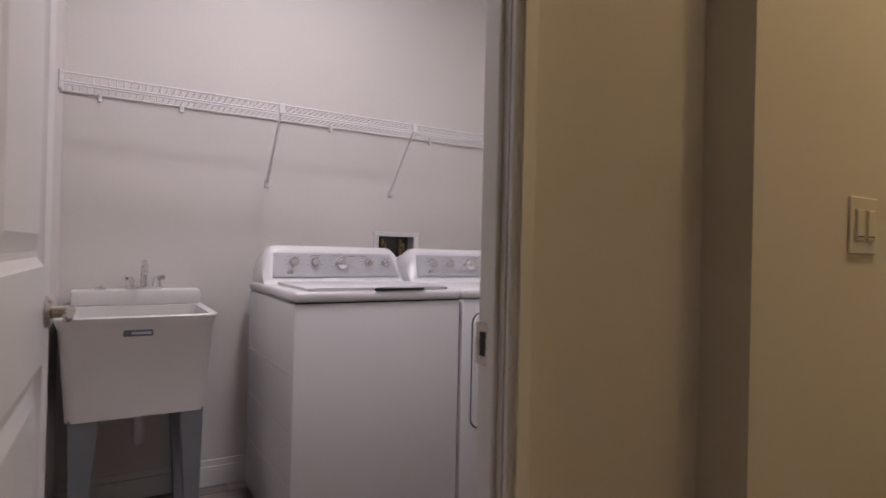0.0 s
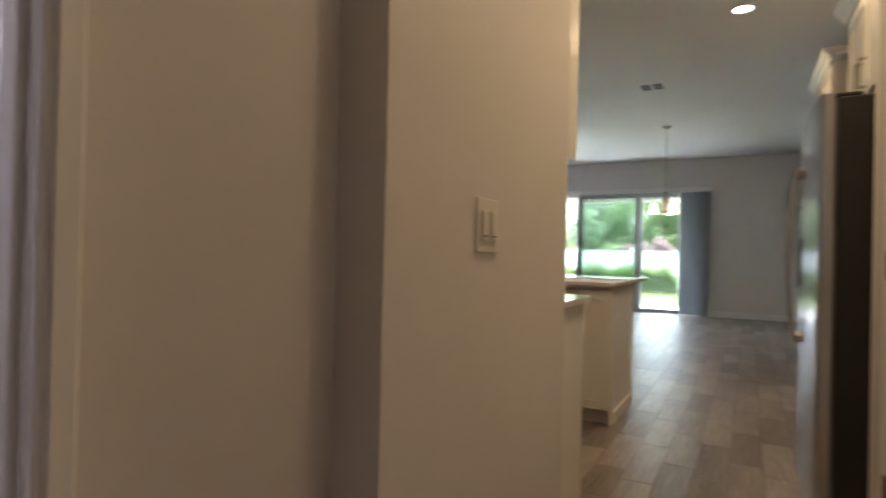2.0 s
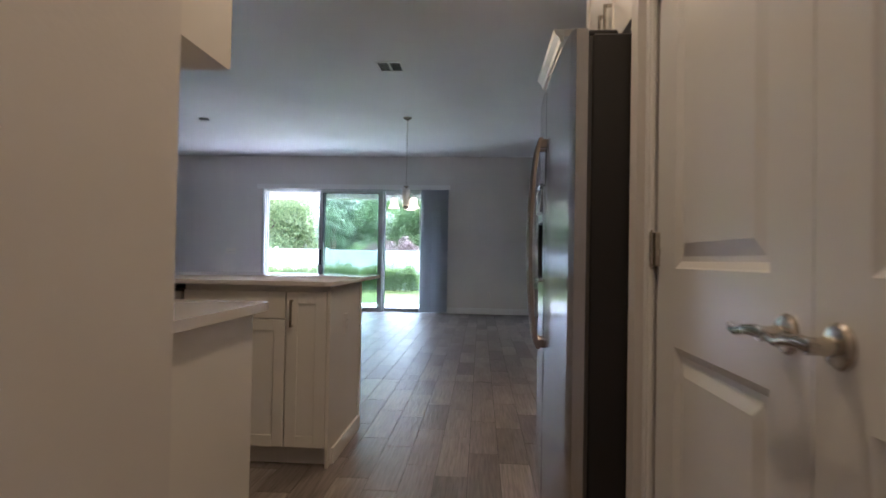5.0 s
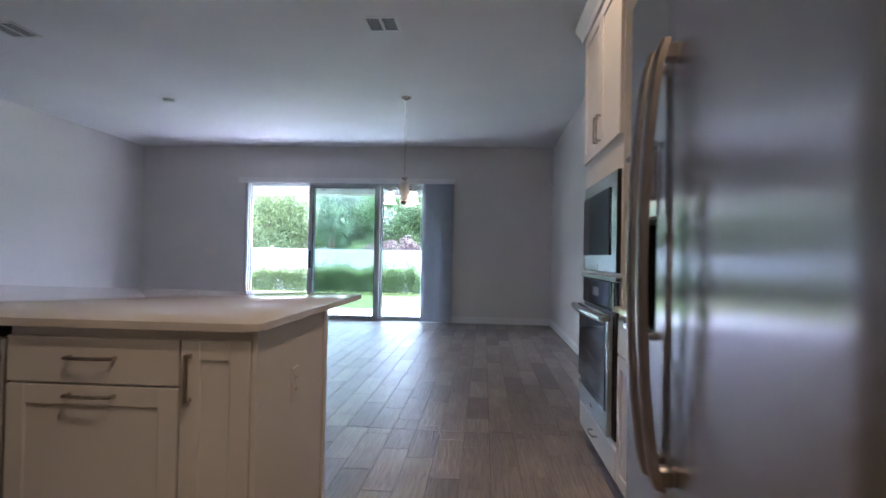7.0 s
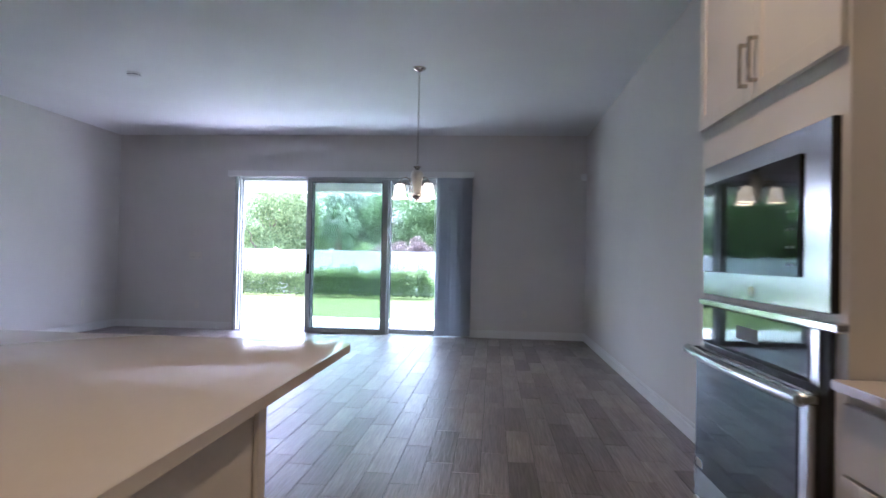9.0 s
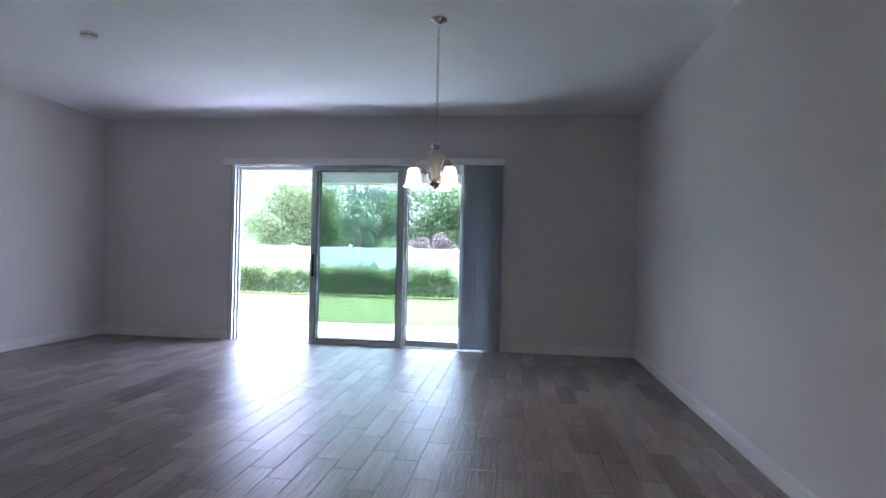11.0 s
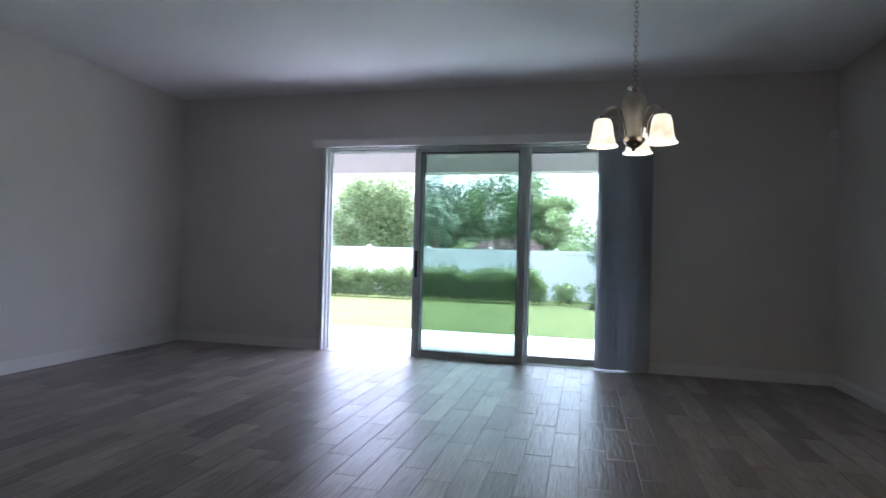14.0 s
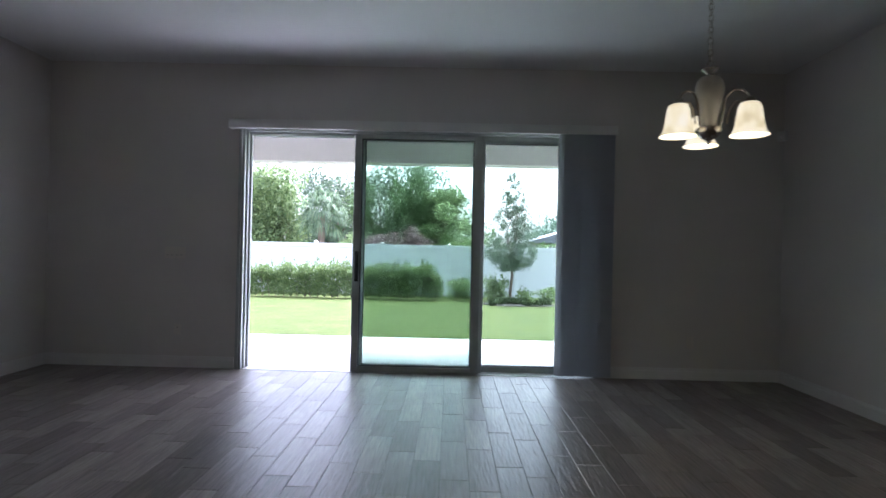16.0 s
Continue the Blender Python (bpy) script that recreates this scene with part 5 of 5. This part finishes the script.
def washer_body(x0, x1, name, label):
    t = thing(name, ((x0 + x1) / 2, 3.08, 0), label, "washing machine" if name == "washing_machine" else "dryer")
    y0, y1 = 2.745, 3.44
    part("cabinet", boxed(x0, x1, y0, y1, 0.02, 0.895, 0.008, 2), enamel, t, "white enamelled cabinet", smooth=True)
    bm = nb()
    for a in (x0 + 0.06, x1 - 0.06):
        for b in (y0 + 0.06, y1 - 0.06):
            tube(bm, [(a, b, 0), (a, b, 0.03)], 0.02, 10)
    part("feet", bm, black_plastic, t)
    bm = nb()
    box(bm, x0 - 0.002, x1 + 0.002, y0 - 0.005, y1, 0.899, 0.938, 0.014, 3)
    part("top", bm, enamel, t, smooth=True)
    ox = (y0 + y1) / 2
    prof = [(3.17, 0.934), (3.215, 0.942), (3.238, 0.962), (3.276, 1.070), (3.288, 1.092), (3.31, 1.102), (3.36, 1.10), (3.44, 1.06), (3.44, 0.934)]
    bm = nb()
    cxm = (x0 + x1) / 2
    half = (x1 - x0) / 2 - 0.012
    n = 30
    loops = []
    for i in range(n + 1):
        u = -1 + 2 * i / n
        e = max(0.0, (abs(u) - 0.80) / 0.20)
        drop = 1 - 0.35 * e * e
        loops.append([bm.verts.new((cxm + u * half, py, 0.934 + (pz - 0.934) * (0.45 + 0.55 * math.sqrt(max(0.0, 1 - e * e))))) for py, pz in prof])
    for l0, l1 in zip(loops, loops[1:]):
        for j in range(len(prof)):
            bm.faces.new((l0[j], l0[(j + 1) % len(prof)], l1[(j + 1) % len(prof)], l1[j]))
    bm.faces.new(loops[0][::-1])
    bm.faces.new(loops[-1])
    con = part("console", bm, enamel, t, "raised white control console", smooth=True)

    def on_face(x, z, out=0.0):
        f = (z - 0.965) / 0.11
        return Vector((x, 3.235 + 0.04 * f - out, z))
    bm = nb()
    a, b = x0 + 0.065, x1 - 0.055
    q = [on_face(a - 0.015, 0.966, 0.003), on_face(b + 0.02, 0.966, 0.003), on_face(b - 0.015, 1.070, 0.003), on_face(a - 0.005, 1.070, 0.003)]
    vs = [bm.verts.new(p) for p in q] + [bm.verts.new(p + Vector((0, 0.004, 0))) for p in q]
    for f in ((0, 1, 2, 3), (4, 7, 6, 5), (0, 4, 5, 1), (1, 5, 6, 2), (2, 6, 7, 3), (3, 7, 4, 0)):
        bm.faces.new([vs[i] for i in f])
    face = part("fascia", bm, console_silver, con, "silver control fascia")
    for dx, r, z in ((0.145, 0.020, 1.03), (0.24, 0.020, 1.03), (0.365, 0.030, 1.025), (0.495, 0.018, 1.028), (0.585, 0.018, 1.028)):
        p = on_face(x0 + dx, z, 0.002)
        bm = lathe(nb(), [(r * 1.2, 0), (r * 1.2, 0.004), (r, 0.006), (r * 0.86, 0.026), (r * 0.7, 0.030), (0, 0.031)], p, 22, "-y")
        k = part("knob", bm, chrome, con, "chrome control knob", smooth=True)
        bm = nb()
        for j in range(7):
            an = radians(-110 + 220 * j / 6)
            m = p + Vector((math.sin(an) * r * 1.7, 0, math.cos(an) * r * 1.45))
            m = on_face(m.x, m.z, 0.0026)
            box(bm, m.x - 0.006, m.x + 0.006, m.y - 0.0004, m.y + 0.0004, m.z - 0.0012, m.z + 0.0012)
        part("printed_marks", bm, print_grey, con)
    p = on_face(x0 + 0.125, 0.985, 0.003)
    part("emblem", lathe(nb(), [(0.013, 0), (0.013, 0.002), (0, 0.003)], p, 18, "-y"), chrome, con)
    bm = nb()
    for dx, w in ((0.22, 0.05), (0.40, 0.035), (0.46, 0.03)):
        m = on_face(x0 + dx, 1.058, 0.0026)
        box(bm, m.x, m.x + w, m.y - 0.0004, m.y + 0.0004, m.z - 0.0015, m.z + 0.0015)
    part("printed_words", bm, print_grey, con)
    return t


wm = washer_body(1.315, 2.0, "washing_machine", "white top-loading washing machine with chrome knobs")
lid = part("lid", prism(nb(), rounded(1.36, 1.955, 2.752, 3.165, 0.03), "z", 0.939, 0.950, 0.004), enamel, wm, "white lid with a front grip", smooth=True)
part("lid_grip", boxed(1.62, 1.83, 2.738, 2.760, 0.938, 0.9475, 0.003), black_plastic, lid, "dark grip recess")
part("seam", boxed(1.318, 1.997, 2.7415, 2.7455, 0.8955, 0.8995), black_plastic, wm)
bm = nb()
for i in range(3):
    box(bm, 1.3135, 1.3152, 2.78, 3.40, 0.64 - 0.2 * i, 0.648 - 0.2 * i)
part("side_rib", bm, enamel, wm)
dy = washer_body(2.015, 2.70, "dryer", "white front-loading dryer with chrome knobs")
part("door", prism(nb(), rounded(2.065, 2.64, 0.36, 0.835, 0.04), "y", 2.728, 2.744, 0.004), enamel, dy, "white dryer door with rounded corners", smooth=True)
part("door_gap", prism(nb(), rounded(2.06, 2.645, 0.355, 0.84, 0.043), "y", 2.741, 2.7455), print_grey, dy)

for ob in (wm, dy):
    ob.location.x += LAUNDRY_DX

# supply box with two valves
sb = thing("supply_box", (2.1, 3.56, 1.03), "white recessed washer supply box with brass valves", "supply box")
bm = nb()
box(bm, 1.965, 2.235, 3.548, 3.559, 1.165, 1.19, 0.003)
box(bm, 1.965, 2.235, 3.548, 3.559, 1.03, 1.055, 0.003)
box(bm, 1.965, 1.995, 3.548, 3.559, 1.055, 1.165, 0.003)
box(bm, 2.205, 2.235, 3.548, 3.559, 1.055, 1.165, 0.003)
part("frame", bm, plastic_white, sb)
part("liner", boxed(1.987, 2.213, 3.640, 3.649, 1.047, 1.173), gasket, sb)
for vx in (2.04, 2.15):
    bm = nb()
    tube(bm, [(vx, 3.61, 1.06), (vx, 3.61, 1.15)], 0.011, 10)
    tube(bm, [(vx, 3.61, 1.11), (vx, 3.575, 1.11)], 0.009, 10)
    box(bm, vx - 0.006, vx + 0.006, 3.565, 3.578, 1.09, 1.13, 0.002)
    part("valve", bm, brass, sb, "brass valve", smooth=True)
    part("hose", tube(nb(), [(vx, 3.61, 1.06), (vx + 0.005, 3.55, 1.0), (vx + 0.005, 3.50, 0.9), (vx, 3.50, 0.5)], 0.011, 10), lens_off, sb, smooth=True)

sb.location.x += 0.09

# utility sink
sk = thing("utility_sink", (0.86, 3.28, 0), "white plastic utility sink on grey legs", "utility sink")
bm = nb()


def tub_ring(x0, x1, y0, y1, z):
    return [bm.verts.new((x, y, z)) for x, y in rounded(x0, x1, y0, y1, 0.035, 4)]


loops = [tub_ring(0.635, 1.075, 3.035, 3.50, 0.49), tub_ring(0.612, 1.092, 3.016, 3.53, 0.80), tub_ring(0.606, 1.098, 3.010, 3.535, 0.812),
         tub_ring(0.598, 1.106, 3.002, 3.54, 0.840), tub_ring(0.60, 1.105, 3.006, 3.535, 0.845), tub_ring(0.625, 1.08, 3.03, 3.41, 0.843),
         tub_ring(0.65, 1.055, 3.055, 3.39, 0.55), tub_ring(0.70, 1.0, 3.10, 3.34, 0.53)]
for l0, l1 in zip(loops, loops[1:]):
    for i in range(len(l0)):
        bm.faces.new((l0[i], l0[(i + 1) % len(l0)], l1[(i + 1) % len(l0)], l1[i]))
bm.faces.new(loops[0][::-1])
bm.faces.new(loops[-1])
part("tub", bm, tub_plastic, sk, "deep white plastic tub", smooth=True)
part("back_ledge", boxed(0.63, 1.10, 3.42, 3.535, 0.843, 0.905, 0.008, 2), tub_plastic, sk, smooth=True)
bd = part("badge", boxed(0.80, 0.892, 3.010, 3.021, 0.775, 0.797, 0.002), print_grey, sk, "small dark maker's plate")
part("badge_marks", boxed(0.825, 0.885, 3.0092, 3.0098, 0.782, 0.790), console_silver, bd)
for x0, x1, s in ((0.645, 0.735, 1), (0.985, 1.065, -1)):
    for y in (3.06, 3.46):
        bm = nb()
        top = [(x0, 0.50), (x1, 0.50)]
        ft = [(x0 + 0.045, 0.0), (x0 + 0.01, 0.0)] if s == 1 else [(x1 - 0.01, 0.0), (x1 - 0.05, 0.0)]
        prism(bm, top + ft, "y", y - 0.02, y + 0.02, 0.004)
        part("leg", bm, leg_plastic, sk, "tapered grey plastic leg")
part("drain_pipe", tube(nb(), [(0.87, 3.25, 0.50), (0.87, 3.25, 0.38), (0.87, 3.30, 0.33), (0.87, 3.38, 0.33), (0.87, 3.42, 0.38), (0.87, 3.54, 0.42)], 0.02, 14), pvc, sk, "white drain pipe", smooth=True)
fc = part("faucet", boxed(0.815, 0.955, 3.455, 3.505, 0.905, 0.918, 0.005, 2), chrome, sk, "chrome two-handle faucet", smooth=True)
bm = nb()
tube(bm, [(0.885, 3.48, 0.915), (0.885, 3.48, 0.985), (0.885, 3.475, 1.005), (0.885, 3.44, 1.02), (0.885, 3.37, 1.005), (0.885, 3.34, 0.975)], [0.013, 0.011, 0.011, 0.010, 0.009, 0.009], 12)
part("spout", bm, chrome, fc, smooth=True)
for hx, s in ((0.835, -1), (0.935, 1)):
    bm = nb()
    lathe(bm, [(0.018, 0.918), (0.016, 0.94), (0.012, 0.955), (0.0, 0.958)], (hx, 3.48, 0), 18)
    box(bm, hx - 0.008 + s * 0.012, hx + 0.008 + s * 0.022, 3.455, 3.50, 0.945, 0.965, 0.004)
    part("tap_handle", bm, chrome, fc, smooth=True)
part("stopper", lathe(nb(), [(0.02, 0.905), (0.02, 0.913), (0.007, 0.917), (0.006, 0.925), (0, 0.926)], (0.73, 3.475, 0), 18), chrome, sk, smooth=True)

sk.location.x += 0.092

# wire shelf
ws = thing("wire_shelf", (1.6, 3.4, 1.68), "white wire shelf on diagonal wall braces", "shelf")
for y, z in ((3.25, 1.722), (3.25, 1.69), (3.40, 1.716), (3.553, 1.722)):
    part("rail", tube(nb(), [(0.595, y, z), (2.70, y, z)], 0.004, 6), wire_white, ws)
bm = nb()
for i in range(84):
    x = 0.60 + i * 0.025
    tube(bm, [(x, 3.553, 1.727), (x, 3.25, 1.727), (x, 3.246, 1.69)], 0.0015, 4, caps=False)
tagged(part("wire_deck", bm, wire_white, ws), kind="stuff")
for bx, wx in ((1.39, 1.41), (2.04, 2.06), (2.68, 2.70)):
    bm = nb()
    tube(bm, [(bx, 3.25, 1.70), (wx, 3.553, 1.415)], 0.0065, 8)
    box(bm, bx - 0.012, bx + 0.012, 3.244, 3.256, 1.685, 1.728, 0.002)
    box(bm, wx - 0.012, wx + 0.012, 3.548, 3.559, 1.39, 1.43, 0.002)
    part("brace", bm, wire_white, ws, "diagonal wire brace")
for cx_ in (0.72, 1.03, 1.72, 2.30):
    part("wall_clip", boxed(cx_ - 0.008, cx_ + 0.008, 3.545, 3.559, 1.695, 1.735, 0.002), plastic_white, ws)
part("end_bracket", boxed(0.593, 0.602, 3.235, 3.33, 1.66, 1.73, 0.003), plastic_white, ws)

ws.location.x += LAUNDRY_DX
ws.location.z -= 0.015

# ---- floor ----
floor_ob = solid("floor", boxed(-1.3, 13.26, -0.39, 7.257, -0.14, -0.004), grout, "wood-look grey plank tile floor with narrow joints", "floor", "structure")
PW, PL = 0.158, 0.612
GAP = 0.003


def plank_verts(x0, x1, y0, y1):
    e = 0.0016
    return [(x0, y0, -0.006), (x1, y0, -0.006), (x1, y1, -0.006), (x0, y1, -0.006), (x0, y0, -0.0007), (x1, y0, -0.0007), (x1, y1, -0.0007), (x0, y1, -0.0007),
            (x0 + e, y0 + e, 0), (x1 - e, y0 + e, 0), (x1 - e, y1 - e, 0), (x0 + e, y1 - e, 0)]


PLANK_F = [(0, 1, 5, 4), (1, 2, 6, 5), (2, 3, 7, 6), (3, 0, 4, 7), (4, 5, 9, 8), (5, 6, 10, 9), (6, 7, 11, 10), (7, 4, 8, 11), (8, 9, 10, 11)]
full = bpy.data.meshes.new("plank")
full.from_pydata(plank_verts(-PL / 2 + GAP / 2, PL / 2 - GAP / 2, -PW / 2 + GAP / 2, PW / 2 - GAP / 2), [], PLANK_F)
full.materials.append(plank_tile)
ROOMS = [(-1.2, 3.72, 0.395, LAUNDRY_Y), (0.677, 2.80, LAUNDRY_Y1, 3.56), (0.665, 1.365, LAUNDRY_Y, LAUNDRY_Y1), (3.72, 6.95, -0.29, 7.157), (6.95, 13.06, -0.175, 7.157), (2.96, 3.72, LAUNDRY_Y, 7.157)]
rest_v, rest_f, made = [], [], 0
fb = BASE[floor_ob.name]
for rx0, rx1, ry0, ry1 in ROOMS:
    for r in range(math.floor((ry0 + 0.5) / PW), math.ceil((ry1 + 0.5) / PW) + 1):
        ya, yb = r * PW - 0.5, (r + 1) * PW - 0.5
        shift = (r % 3) * PL / 3 + (0.07 if r % 2 else 0)
        for c in range(math.floor((rx0 + 2 - shift) / PL), math.ceil((rx1 + 2 - shift) / PL) + 1):
            xa = c * PL + shift - 2
            xb = xa + PL
            x0, x1, y0, y1 = max(xa, rx0) + GAP / 2, min(xb, rx1) - GAP / 2, max(ya, ry0) + GAP / 2, min(yb, ry1) - GAP / 2
            if x1 - x0 < 0.008 or y1 - y0 < 0.008:
                continue
            whole = x1 - x0 > PL - 0.004 and y1 - y0 > PW - 0.004
            if whole and made < 298 and 6.0 < x0 < 12.6 and 0.3 < y0 < 4.9:
                ob = new("plank", full)
                ob.parent = floor_ob
                ob.location = Vector(((xa + xb) / 2, (ya + yb) / 2, 0)) - fb
                made += 1
            else:
                i = len(rest_v)
                rest_v += [tuple(Vector(p) - fb) for p in plank_verts(x0, x1, y0, y1)]
                rest_f += [tuple(i + k for k in f) for f in PLANK_F]
me = bpy.data.meshes.new("planks")
me.from_pydata(rest_v, [], rest_f)
me.materials.append(plank_tile_rest)
ob = new("planks", me)
ob.parent = floor_ob
tagged(ob, kind="stuff")
